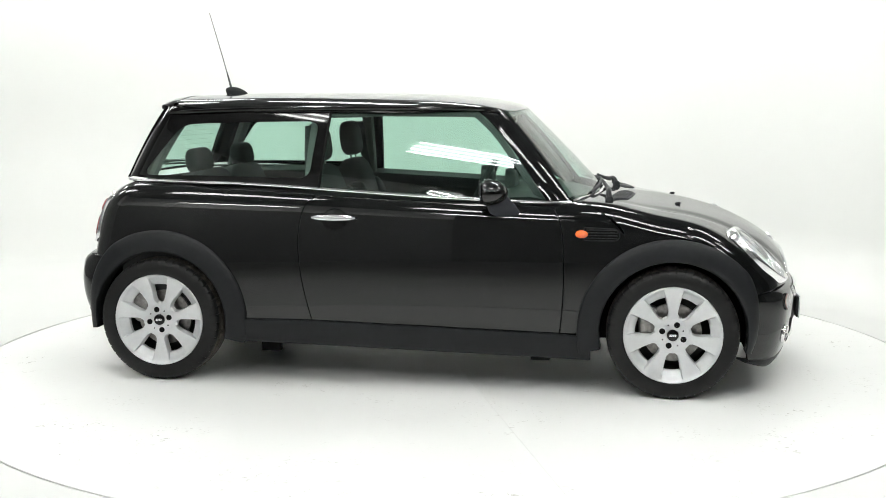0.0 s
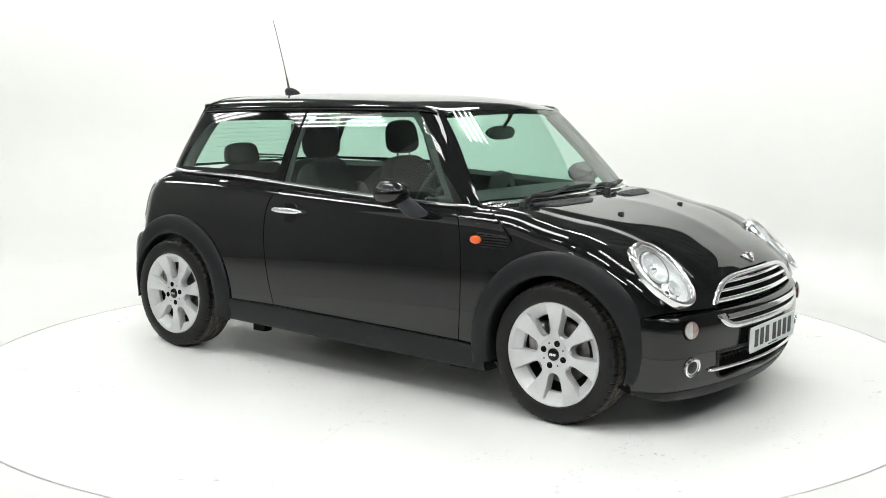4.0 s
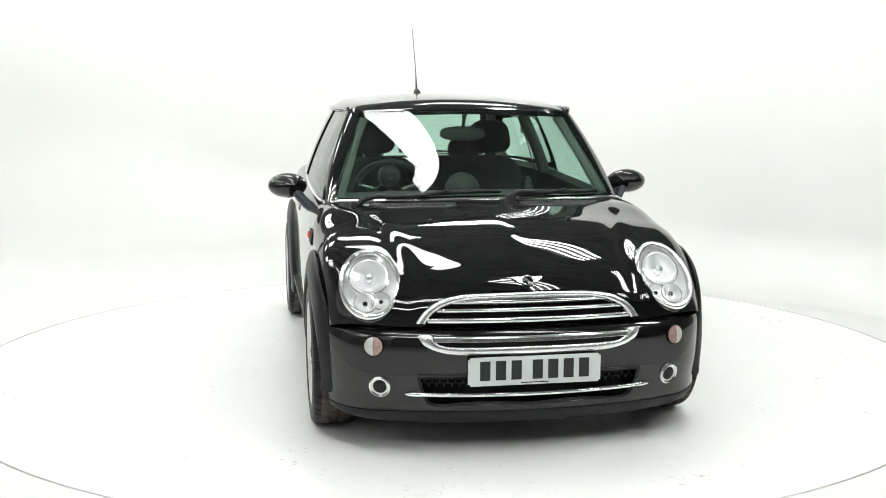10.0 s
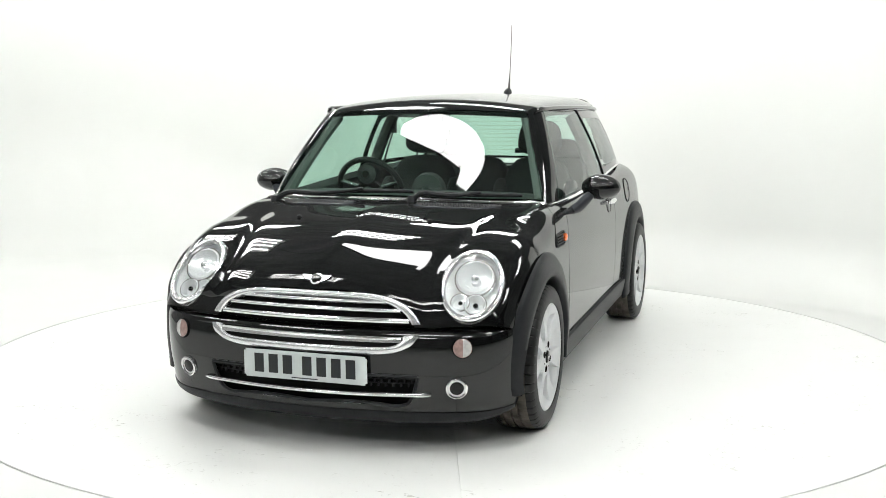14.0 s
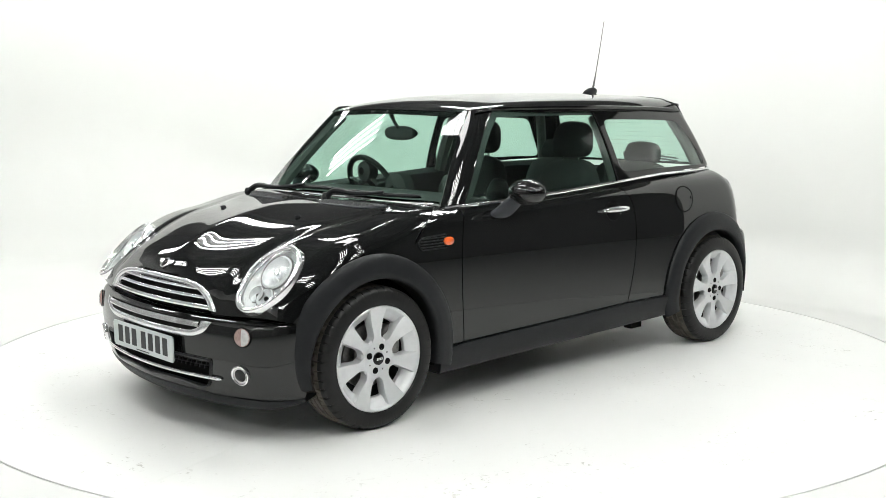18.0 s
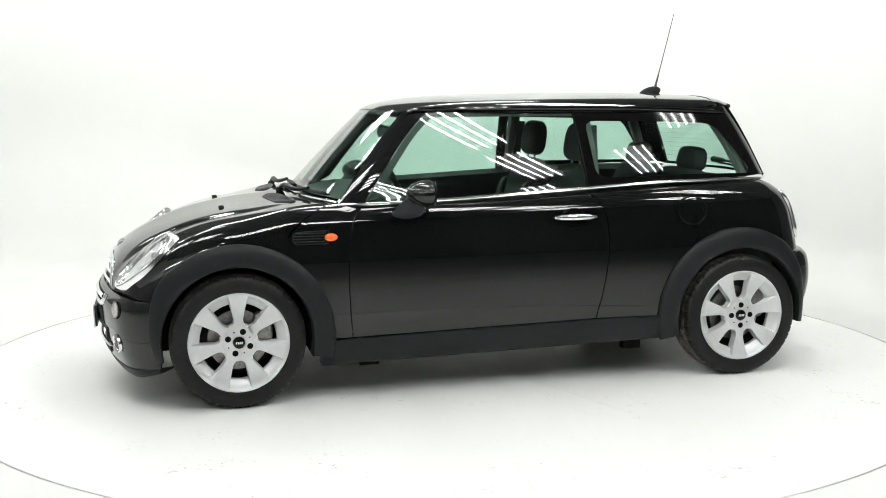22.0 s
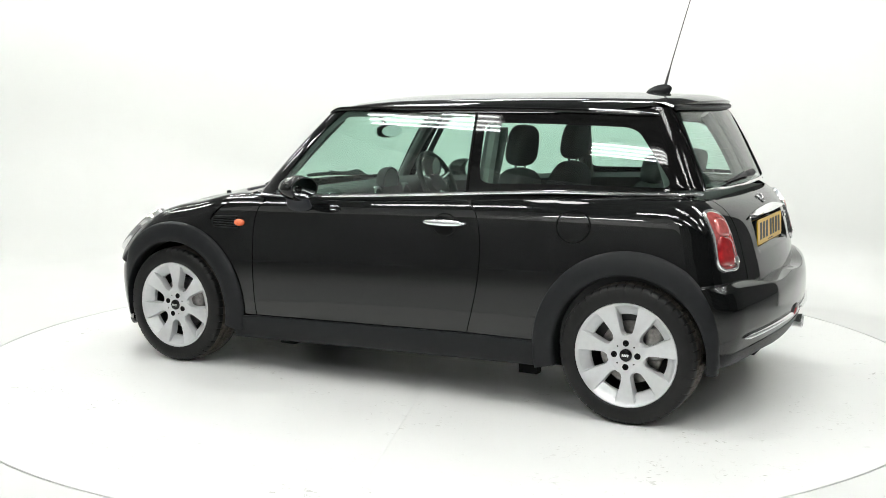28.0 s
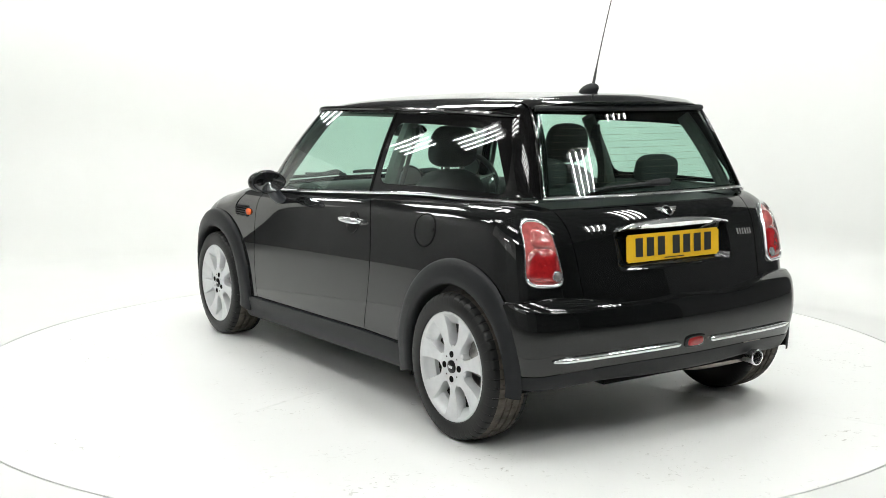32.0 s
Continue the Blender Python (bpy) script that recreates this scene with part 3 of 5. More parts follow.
    hi = line([(-1.605, 0.78, 0.325), (-1.66, 0.66, 0.333), (-1.72, 0.5, 0.338), (-1.745, 0.3, 0.348), (-1.75, 0, 0.353)], 60)
    lo, hi = (np.concatenate([q, flip(q[::-1], -1)[1:]]) for q in (lo, hi))
    P = settle((1 - v) * lo[None] + v * hi[None], rear_bumper_f, 0.003)
    P = np.concatenate([P[:1] + np.array([0.12, 0, 0.03]), P[:1] + np.array([0.012, 0, -0.006]), P])
    Geo().grid(P).done("bumper_lip", PLASTIC, CAR, "matt black lower edge of the rear bumper")


bumpers()


def tailgate():
    e = line([(-1.662, 0.492, 0.60), (-1.647, 0.50, 0.70), (-1.612, 0.51, 0.82), (-1.562, 0.525, 0.92), (-1.516, 0.535, 0.966)], 50)
    b = line([(-1.662, 0.492, 0.60), (-1.69, 0.42, 0.575), (-1.70, 0.2, 0.57), (-1.70, 0, 0.57)], 50)
    t = line([(-1.516, 0.535, 0.966), (-1.56, 0.3, 0.966), (-1.575, 0, 0.966)], 50)
    b, t = (np.concatenate([q, flip(q[::-1], -1)[1:]]) for q in (b, t))
    P = settle(coons(b, t, e, flip(e, -1)), tub)
    skin(Geo(), P, tub).done("tailgate", PAINT, CAR)


tailgate()


def on_flank(x, z, s, off=0.0):
    P = np.stack([np.asarray(x, float), np.full(np.shape(x), 0.8) * s, np.asarray(z, float)], -1)
    return settle(P, tub, off)


def arches_and_sills(s):
    for axle, a0, a1, w0, w1 in ((AXLE, -13, 193, -14, 195), (-AXLE, -14, 189, -14, 188)):
        a = np.radians(np.linspace(a0, a1, 100))
        rows = []
        for r, off in ((0.438, 0.002), (0.436, 0.012), (0.425, 0.020), (0.40, 0.026), (0.37, 0.030), (0.345, 0.032), (0.336, 0.026), (0.334, 0.0), (0.334, -0.06)):
            deg = np.degrees(a)
            far = (deg - 125) / 50 if axle < 0 else (40 - deg) / 52
            r = r - np.clip(far, 0, 1) * (0.058 if axle < 0 else 0.072) * (r - 0.334) / 0.104
            x, z = axle + r * np.cos(a), HUB_Z + r * np.sin(a)
            y = WIDTH(x) + FLANK(np.clip(z, 0.28, 0.72)) + off - 0.10 * np.maximum(np.abs(x) - 1.56, 0) - 3.0 * np.maximum(np.abs(x) - 1.56, 0) ** 2
            rows.append(np.stack([x, y * s, z], 1))
        g = Geo().grid(np.stack(rows))
        g.done("arch_trim", PLASTIC, CAR, "matt black plastic wheel arch trim", crease=60)
        # wheel well
        a = np.radians(np.linspace(w0, w1, 40))
        g = Geo().grid(np.stack([np.stack([axle + 0.345 * np.cos(a), np.full(40, y * s), HUB_Z + 0.345 * np.sin(a)], 1) for y in (0.79, 0.42)]))
        g.fan(np.stack([axle + 0.345 * np.cos(a), np.full(40, 0.42 * s), HUB_Z + 0.345 * np.sin(a)], 1))
        g.done("wheel_well", DARK, CAR)
    x = np.linspace(-0.86, 0.86, 60)
    zt = np.interp(x, [-0.9, -0.47, 0.72, 0.9], [0.315, 0.317, 0.289, 0.275])
    zb = np.interp(x, [-0.86, 0.87], [0.20, 0.163])
    rows = []
    for k, off in ((1.0, -0.004), (1.0, 0.014), (0.9, 0.017), (0.5, 0.014), (0.1, 0.006), (0.0, -0.004), (0.0, -0.10)):
        z = zb + (zt - 0.003 - zb) * k
        rows.append(np.stack([x, (WIDTH(x) + FLANK(np.clip(z, 0.22, 1)) + off) * s, z], 1))
    g = Geo().grid(np.stack(rows))
    g.fan(np.stack(rows)[:, 0]).fan(np.stack(rows)[:, -1])
    g.done("sill_trim", PLASTIC, CAR, "matt black plastic sill trim", crease=60)


for s in (-1, 1):
    arches_and_sills(s)

Geo().box((0.0, 0, 0.245), (1.78, 1.38, 0.11)).box((1.3, 0, 0.26), (0.9, 0.80, 0.14)).box((-1.3, 0, 0.32), (0.75, 0.80, 0.12)).done("underbody", DARK, CAR, smooth=False)


# ---- cabin: pillars, panes, roof ----
def ring_panel(outer, inner, F, rows=8, off=0.0):
    v = np.linspace(0, 1, rows)[:, None, None]
    return settle((1 - v) * outer[None] + v * inner[None], F, off)


def loop(pts, n, s=1, corner=0.0):
    """A closed four-sided loop, n points a side, from corner points or lists per side."""
    return np.concatenate([line(p, n + 1, s)[:-1] for p in pts])


def rounded(c, n, r, s):
    """A four-cornered loop in (x, z) with rounded corners, as 3D points near the cabin side, n points a side."""
    c = np.array(c, float)
    out = []
    for k in range(4):
        p, q = c[k], c[(k + 1) % 4]
        d = (q - p) / np.linalg.norm(q - p)
        L = np.linalg.norm(q - p)
        for t in np.linspace(0, 1, n, endpoint=False):
            pt = p + d * L * t
            e = min(t * L, (1 - t) * L)
            if e < r:
                o = c[k - 1] if t < 0.5 else c[(k + 2) % 4]
                base = p if t < 0.5 else q
                w = unit(o - base)
                pt = pt + w * (r - e) ** 2 / (4 * r) * 1.0 + (d if t < 0.5 else -d) * (r - e) ** 2 / (4 * r) * 1.0
            out.append((pt[0], (0.66) * s, pt[1]))
    return np.array(out)


def fill(lp, n):
    """A patch that fills a four-sided loop with n points a side."""
    q = np.concatenate([lp, lp[:1]])
    return coons(q[:n + 1], q[2 * n:3 * n + 1][::-1], np.concatenate([lp[3 * n:], lp[:1]])[::-1], q[n:2 * n + 1])


def outermost(x, z):
    """How far out the body or the cabin reaches at the given x and z."""
    near, far = np.full(len(x), 0.2), np.full(len(x), 0.95)
    for _ in range(30):
        y = (near + far) / 2
        P = np.stack([x, y, z], 1)
        inside = np.minimum(tub(P), cabin(P)) < 0
        near, far = np.where(inside, y, near), np.where(inside, far, y)
    return near


GLASS_TOP = 1.312


def side_windows(s):
    n = 24
    # door pane
    b = line([(-0.438, 0.73, 0.945), (-0.06, 0.73, 0.922), (0.34, 0.72, 0.905), (0.64, 0.70, 0.896)], 40, s)
    t = line([(-0.412, 0.57, GLASS_TOP), (-0.1, 0.57, GLASS_TOP), (0.30, 0.55, GLASS_TOP)], 40, s)
    l = line([(-0.438, 0.73, 0.945), (-0.412, 0.57, GLASS_TOP)], n, s)
    r = line([(0.64, 0.70, 0.896), (0.50, 0.63, 1.08), (0.39, 0.58, 1.22), (0.30, 0.55, GLASS_TOP)], n, s)
    P = settle(coons(b, t, l, r), cabin)
    skin(Geo(), P, cabin, lip=0.005).done("door_pane", GLASS, DOORS[s], "green-tinted glass")
    # dark frame inside the pane
    inner = [line([(0.585, 0.70, 0.925), (0.46, 0.63, 1.09), (0.36, 0.58, 1.21), (0.275, 0.55, 1.284)], 20, s)]
    outer = [line([(0.64, 0.70, 0.896), (0.50, 0.63, 1.08), (0.39, 0.58, 1.22), (0.30, 0.55, GLASS_TOP)], 20, s)]
    v = np.linspace(0, 1, 4)[:, None, None]
    Geo().grid(settle((1 - v) * outer[0][None] + v * inner[0][None], cabin, -0.008)).done("window_seal", TRIM, DOORS[s])
    x = np.linspace(-0.42, 0.30, 40)
    Geo().grid(settle(np.stack([np.stack([x, np.full(40, 0.58 * s), np.full(40, z)], 1) for z in (GLASS_TOP + 0.01, 1.30, 1.286)]), cabin, -0.008)).done("window_seal", TRIM, DOORS[s])
    # A pillar
    a = line([(0.645, 0.70, 0.893), (0.505, 0.63, 1.08), (0.395, 0.58, 1.22), (0.305, 0.55, GLASS_TOP + 0.006)], 40, s)
    c = line([(0.765, 0.685, 0.893), (0.645, 0.62, 1.06), (0.535, 0.56, 1.20), (0.43, 0.52, 1.325)], 40, s)
    v = np.linspace(0, 1, 12)[:, None, None]
    P = settle((1 - v) * a[None] + v * c[None], cabin)
    skin(Geo(), P, cabin, lip=0.02).done("windscreen_pillar", PAINT, CAR)
    # quarter pane with its black border, round to the tailgate
    zb = lambda x: float(BELT(x)) + 0.006
    ob = line([(-0.444, 0.73, 0.948), (-0.8, 0.72, 0.966), (-1.15, 0.68, 0.977), (-1.40, 0.62, 0.98), (-1.475, 0.565, 0.98)], n + 1, s)
    orr = line([(-1.475, 0.565, 0.98), (-1.405, 0.53, 1.10), (-1.335, 0.495, 1.22), (-1.275, 0.47, 1.318)], n + 1, s)
    ot = line([(-1.275, 0.47, 1.318), (-1.1, 0.53, 1.316), (-0.8, 0.56, 1.314), (-0.418, 0.57, GLASS_TOP)], n + 1, s)
    ol = line([(-0.418, 0.57, GLASS_TOP), (-0.444, 0.73, 0.948)], n + 1, s)
    outer = np.concatenate([ob[:-1], orr[:-1], ot[:-1], ol[:-1]])
    inner = rounded([(-0.492, 0.972), (-1.375, 1.000), (-1.190, 1.296), (-0.470, 1.296)], n, 0.06, s)
    R = ring_panel(outer, inner, cabin, 14)
    g = Geo()
    g.grid(np.concatenate([R, R[:, :1]], 1))
    g.done("quarter_pane_border", GLOSS, CAR, "black glass border of the quarter pane")
    P = settle(fill(R[-1], n), cabin, -0.001)
    Geo().grid(P).done("quarter_pane", GLASS, CAR, "green-tinted glass")
    # pillar trim between door pane and quarter pane
    p = settle(line([(-0.441, 0.73, 0.946), (-0.415, 0.57, GLASS_TOP)], 20, s), cabin, 0.001)
    sweep(p, 0.006, 6).done("pillar_seal", DARK, CAR)
    # chrome strip along the waist
    x = np.linspace(0.765, -1.475, 110)
    z = BELT(x) - 0.012 * np.clip((-x - 0.9) / 0.5, 0, 1)
    w = np.stack([x, outermost(x, z) * s, z], 1)
    sweep(w, 0.0075, 8).done("waist_strip", CHROME, CAR, "thin chrome waist strip")
    # gutter
    x = np.linspace(0.425, -1.275, 90)
    w = settle(np.stack([x, np.full(90, 0.56 * s), np.full(90, 1.318)], 1), cabin, 0.006)
    sweep(w, np.interp(x, [-1.275, -1.18, 0.36, 0.425], [0.004, 0.011, 0.011, 0.003]), 8).done("roof_gutter", GLOSS, CAR)


for s in (-1, 1):
    side_windows(s)


def glass_ends():
    # windscreen
    e = line([(0.768, 0.683, 0.895), (0.648, 0.618, 1.062), (0.538, 0.558, 1.202), (0.435, 0.515, 1.325)], 40)
    b = line([(0.768, 0.683, 0.895), (0.86, 0.40, 0.905), (0.90, 0, 0.911)], 40)
    t = line([(0.435, 0.515, 1.325), (0.475, 0.3, 1.328), (0.49, 0, 1.33)], 40)
    b, t = (np.concatenate([q, flip(q[::-1], -1)[1:]]) for q in (b, t))
    P = settle(coons(b, t, e, flip(e, -1)), cabin)
    skin(Geo(), P, cabin, lip=0.006).done("windscreen", GLASS, CAR, "green-tinted windscreen")
    w = settle(b, cabin, 0.004)
    sweep(w, 0.008, 8).done("windscreen_strip", CHROME, CAR, "chrome strip under the windscreen")
    # black border of the windscreen
    v = np.linspace(0, 1, 5)[:, None, None]
    for q, d in ((b, (0, 0, 0.035)), (t, (0, 0, -0.02))):
        P = settle((1 - v) * q[None] + v * (q + np.array(d))[None], cabin, -0.004)
        Geo().grid(P).done("windscreen_border", GLOSS, CAR, "black printed glass border")
    # rear pane
    e = line([(-1.478, 0.560, 0.982), (-1.408, 0.525, 1.10), (-1.338, 0.49, 1.22), (-1.278, 0.465, 1.318)], 40)
    b = line([(-1.478, 0.560, 0.982), (-1.52, 0.3, 0.982), (-1.535, 0, 0.982)], 40)
    t = line([(-1.278, 0.465, 1.318), (-1.33, 0.3, 1.322), (-1.36, 0, 1.324)], 40)
    b, t = (np.concatenate([q, flip(q[::-1], -1)[1:]]) for q in (b, t))
    P = settle(coons(b, t, e, flip(e, -1)), cabin)
    skin(Geo(), P, cabin, lip=0).done("rear_pane", GLASS, CAR, "green-tinted rear window")
    for side in (1, -1):
        sweep(settle(flip(e, side), cabin, 0.001), 0.008, 8).done("pane_seal", GLOSS, CAR)
    w = settle(b, cabin, 0.004)
    sweep(w, 0.007, 8).done("tailgate_strip", CHROME, CAR, "chrome strip under the rear window")
    for k in range(9):
        z = 1.035 + 0.027 * k
        y = np.linspace(-1, 1, 40) * (0.50 - 0.30 * (z - 0.98))
        sweep(settle(np.stack([-1.53 + 0.5 * (z - 0.98) + 0.18 * y * y, y, np.full(40, z)], 1), cabin, -0.008), 0.0006, 4).done("heating_wire", DIAL_WIRE, CAR)
    E = np.concatenate([b, flip(e, -1)[1:], t[::-1][1:], e[::-1][1:-1]])
    ctr = E.mean(0)
    inn = E + (ctr - E) * np.array([0.0, 0.07, 0.09])
    P = settle((1 - v) * E[None] + v * inn[None], cabin, -0.004)
    Geo().grid(np.concatenate([P, P[:, :1]], 1)).done("rear_pane_border", GLOSS, CAR, "black printed glass border")


glass_ends()


def roof():
    e = line([(0.44, 0.525, 1.322), (0.1, 0.59, 1.322), (-0.4, 0.60, 1.322), (-1.0, 0.56, 1.324), (-1.27, 0.475, 1.325)], 90)
    f = line([(0.44, 0.525, 1.322), (0.49, 0.3, 1.328), (0.51, 0, 1.330)], 40)
    r = line([(-1.27, 0.475, 1.325), (-1.328, 0.3, 1.338), (-1.366, 0, 1.343)], 40)
    f, r = (np.concatenate([q, flip(q[::-1], -1)[1:]]) for q in (f, r))
    P = settle(coons(f, r, e, flip(e, -1)), roof_f)
    skin(Geo(), P, roof_f, lip=0.03).done("roof", PAINT, CAR)
    P2 = P[6:-8, 6:-6].copy()
    P2[..., 2] -= 0.035
    Geo().grid(P2).done("headliner", LINER, CAR)


roof()


# ---- wheels ----
def wheel_parts(holder, side, turn, bolts):
    """side: the way in which the outer face looks, along y; turn, bolts: the angles of the rim and its bolts."""
    prof = [(0.205, -0.10), (0.222, -0.102), (0.25, -0.105), (0.280, -0.101), (0.2935, -0.092), (0.2985, -0.082), (0.3005, -0.066), (0.302, -0.052), (0.296, -0.050), (0.296, -0.043), (0.3025, -0.041), (0.303, -0.012), (0.297, -0.010), (0.297, -0.003), (0.303, -0.001), (0.303, 0.022), (0.297, 0.024), (0.297, 0.031), (0.3025, 0.033), (0.302, 0.052), (0.3005, 0.066), (0.2985, 0.082), (0.2935, 0.092), (0.280, 0.101), (0.25, 0.105), (0.236, 0.104), (0.229, 0.102), (0.222, 0.092)]
    n = 480
    T = lathe([(r, y * side * 0.93) for r, y in prof], n)
    # cross cuts in the shoulders and tread
    for j, (r, y) in enumerate(prof):
        if r > 0.2925:
            k = np.arange(n)
            cut = ((k + (4 if abs(y) < 0.04 else 0) + (2 if y > 0 else 0)) % 10 == 0)
            f = np.where(cut, (r - (0.005 if abs(y) > 0.05 else 0.006)) / r, 1.0)
            T[j, :, 0] *= f
            T[j, :, 2] *= f
    tyre = Geo().grid(T[:7], close_u=True)
    tyre.grid(T[20:], close_u=True)
    tyre.done("tyre", RUBBER, holder, "black rubber tyre", crease=30)
    Geo().grid(T[6:21], close_u=True).done("tread", TREAD, holder, "dusty worn tread with cut grooves", crease=25)
    o = 0.078 * side
    g = Geo().grid(lathe([(0.10, -0.085 * side), (0.18, -0.09 * side), (0.205, -0.05 * side), (0.20, 0.03 * side), (0.208, o - 0.02 * side)], 72), close_u=True)
    g.done("rim_barrel", DARKRIM, holder, "dark inner rim barrel")
    g = Geo()
    g.grid(lathe([(0.212, o - 0.02 * side), (0.2245, o + 0.006 * side), (0.2245, o + 0.012 * side), (0.221, o + 0.0145 * side), (0.215, o + 0.012 * side), (0.207, o + 0.004 * side), (0.202, o - 0.006 * side), (0.190, o - 0.014 * side), (0.178, o - 0.022 * side), (0.172, o - 0.028 * side), (0.170, o - 0.045 * side)], 98), close_u=True)
    g.grid(lathe([(0.0, o + 0.001 * side), (0.026, o + 0.001 * side), (0.030, o + 0.005 * side), (0.06, o + 0.004 * side), (0.078, o + 0.001 * side), (0.086, o - 0.006 * side), (0.086, o - 0.035 * side)], 84), close_u=True)
    r = np.array([0.074, 0.082, 0.088, 0.10, 0.12, 0.15, 0.166, 0.176, 0.184, 0.192, 0.203, 0.212, 0.2185])
    half = np.array([0.034, 0.031, 0.0245, 0.0205, 0.0235, 0.031, 0.0350, 0.0370, 0.0390, 0.0415, 0.0450, 0.0480, 0.0500])
    for k in range(7):
        th = 2 * np.pi * k / 7 + np.pi / 2 + turn
        rows = []
        for q, dy in ((-1.06, -0.04), (-1, -0.010), (-0.96, -0.003), (-0.90, 0.001), (0, 0.003), (0.90, 0.001), (0.96, -0.003), (1, -0.010), (1.06, -0.04)):
            w = half * q
            y = o + dy * side + np.interp(r, [0.074, 0.10, 0.14, 0.18, 0.203, 0.212, 0.2185], [0.001, -0.001, -0.004, 0.0, 0.005, 0.0085, 0.0115]) * side
            rad = np.sqrt(np.maximum(r ** 2 - w ** 2, 0))
            rows.append(np.stack([rad * np.cos(th) - w * np.sin(th), y, rad * np.sin(th) + w * np.cos(th)], 1))
        g.grid(np.stack(rows))
    g.done("alloy_rim", ALLOY, holder, "silver alloy rim with seven wide spokes", crease=35)
    for k in range(4):
        th = radians(bolts) + np.pi / 2 * k
        c = (0.051 * np.cos(th), 0, 0.051 * np.sin(th))
        Geo().grid(lathe([(0.0, o + 0.0045 * side), (0.0065, o + 0.0045 * side), (0.0075, o + 0.007 * side), (0.0135, o + 0.0065 * side), (0.014, o + 0.002 * side)], 16, centre=c), close_u=True).done("wheel_bolt", DARK, holder)
        th += np.pi / 4
        c = (0.051 * np.cos(th), 0, 0.051 * np.sin(th))
        Geo().grid(lathe([(0.0, o + 0.0052 * side), (0.0035, o + 0.0052 * side), (0.004, o + 0.002 * side)], 10, centre=c), close_u=True).done("valve_hole", DARK, holder)
    Geo().grid(lathe([(0.0, o + 0.012 * side), (0.021, o + 0.011 * side), (0.026, o + 0.008 * side), (0.027, o + 0.0 * side)], 32), close_u=True).done("centre_cap", GLOSS, holder, "black centre cap")
    for k in range(4):
        Geo().box(((k - 1.5) * 0.008, o + 0.0118 * side, 0), (0.0055, 0.002, 0.011), pose(0, 0, 0, 0, -14 * side, 0)).done("cap_mark", CHROME, holder, smooth=False)
    Geo().grid(lathe([(0.0, 0.02 * side), (0.07, 0.02 * side), (0.075, 0.012 * side), (0.135, 0.012 * side), (0.135, -0.01 * side)], 48), close_u=True).done("brake_disc", STEEL, holder)
    c = np.array([-0.11, 0.012 * side, 0.05])
    Geo().grid(ball(c, (0.045, 0.035, 0.075), 16, 10, 0.5), close_u=True).done("brake_caliper", STEEL, holder)


for ax in (AXLE, -AXLE):
    for s in (-1, 1):
        w = new("wheel")
        w.parent = CAR
        w.location = (ax, 0.728 * s if ax > 0 else 0.738 * s, HUB_Z)
        wheel_parts(w, s, 0.0 if ax > 0 else np.pi / 7, 20 * s if ax > 0 else (13 if s < 0 else 0))

# ---- fittings of the car ----
LAMPREF = mat("lamp_reflector", (0.97, 0.97, 0.97), 0.12, 0.0)
SATIN = mat("satin_chrome_plastic", (0.86, 0.87, 0.88), 0.20, 0.8)
CUP = mat("chrome_lamp_cup", (0.95, 0.95, 0.96), 0.06, 0.2)
REDLENS = mat("red_lamp_lens", (0.30, 0.012, 0.014), 0.10, coat=1.0, var=0.35, scale=35, bump=0.3, bump_scale=120)
PINKLENS = mat("clear_pinkish_lens", (0.34, 0.22, 0.20), 0.10, coat=1.0, var=0.3, scale=60, bump=0.4, bump_scale=160)
CLEARLENS = mat("clear_ribbed_lens", (0.50, 0.49, 0.48), 0.10, coat=1.0, var=0.2, scale=80, bump=0.4, bump_scale=160)
PLATEWHITE = mat("white_number_plate", (0.62, 0.66, 0.66), 0.3, var=0.03, scale=40)
PLATEYELLOW = mat("yellow_number_plate", (0.72, 0.43, 0.015), 0.3, var=0.03, scale=40)
INK = mat("plate_ink", (0.012, 0.014, 0.016), 0.45)
STAINLESS = mat("stained_exhaust_steel", (0.42, 0.38, 0.33), 0.3, 1.0, var=0.35, scale=25)
DIAL = mat("pale_dial_face", (0.35, 0.36, 0.36), 0.4)


def spot(F, p, off=0.0):
    q = settle(np.array([p], float), F, off)[0]
    return q, unit(grad(F, q[None]))[0]


def basis(n, up=(0.0, 0.0, 1.0)):
    u = unit(np.cross(np.array(up), n))
    return u, np.cross(n, u)


def placed(P, p, n, up=(0.0, 0.0, 1.0)):
    """Points given along u, v and outwards, laid at p on a surface with the normal n."""
    u, v = basis(n, up)
    return p + P[..., :1] * u + P[..., 1:2] * v + P[..., 2:3] * n


def oval(a, b, n=48, z=0.0):
    t = np.linspace(0, 2 * np.pi, n, endpoint=False)
    return np.stack([a * np.cos(t), b * np.sin(t), np.full(n, z)], 1)


def loop_tube(P, radius, n=8):
    """A closed tube along the ring P."""
    P = np.asarray(P)
    t = unit(np.roll(P, -1, 0) - np.roll(P, 1, 0))
    c = P.mean(0)
    b = unit(np.cross(t, unit(np.cross(t, P - c))))
    m = np.cross(t, b)
    a = np.linspace(0, 2 * np.pi, n, endpoint=False)
    R = P[:, None] + (np.cos(a)[None, :, None] * b[:, None] + np.sin(a)[None, :, None] * m[:, None]) * radius
    return Geo().grid(R, close_u=True, close_v=True)


def dish(rings, p, n, up=(0.0, 0.0, 1.0)):
    """A turned or oval shape from (a, b, out) rows at p."""
    return Geo().grid(placed(np.stack([oval(a, b, 40, z) for a, b, z in rings]), p, n, up), close_u=True)


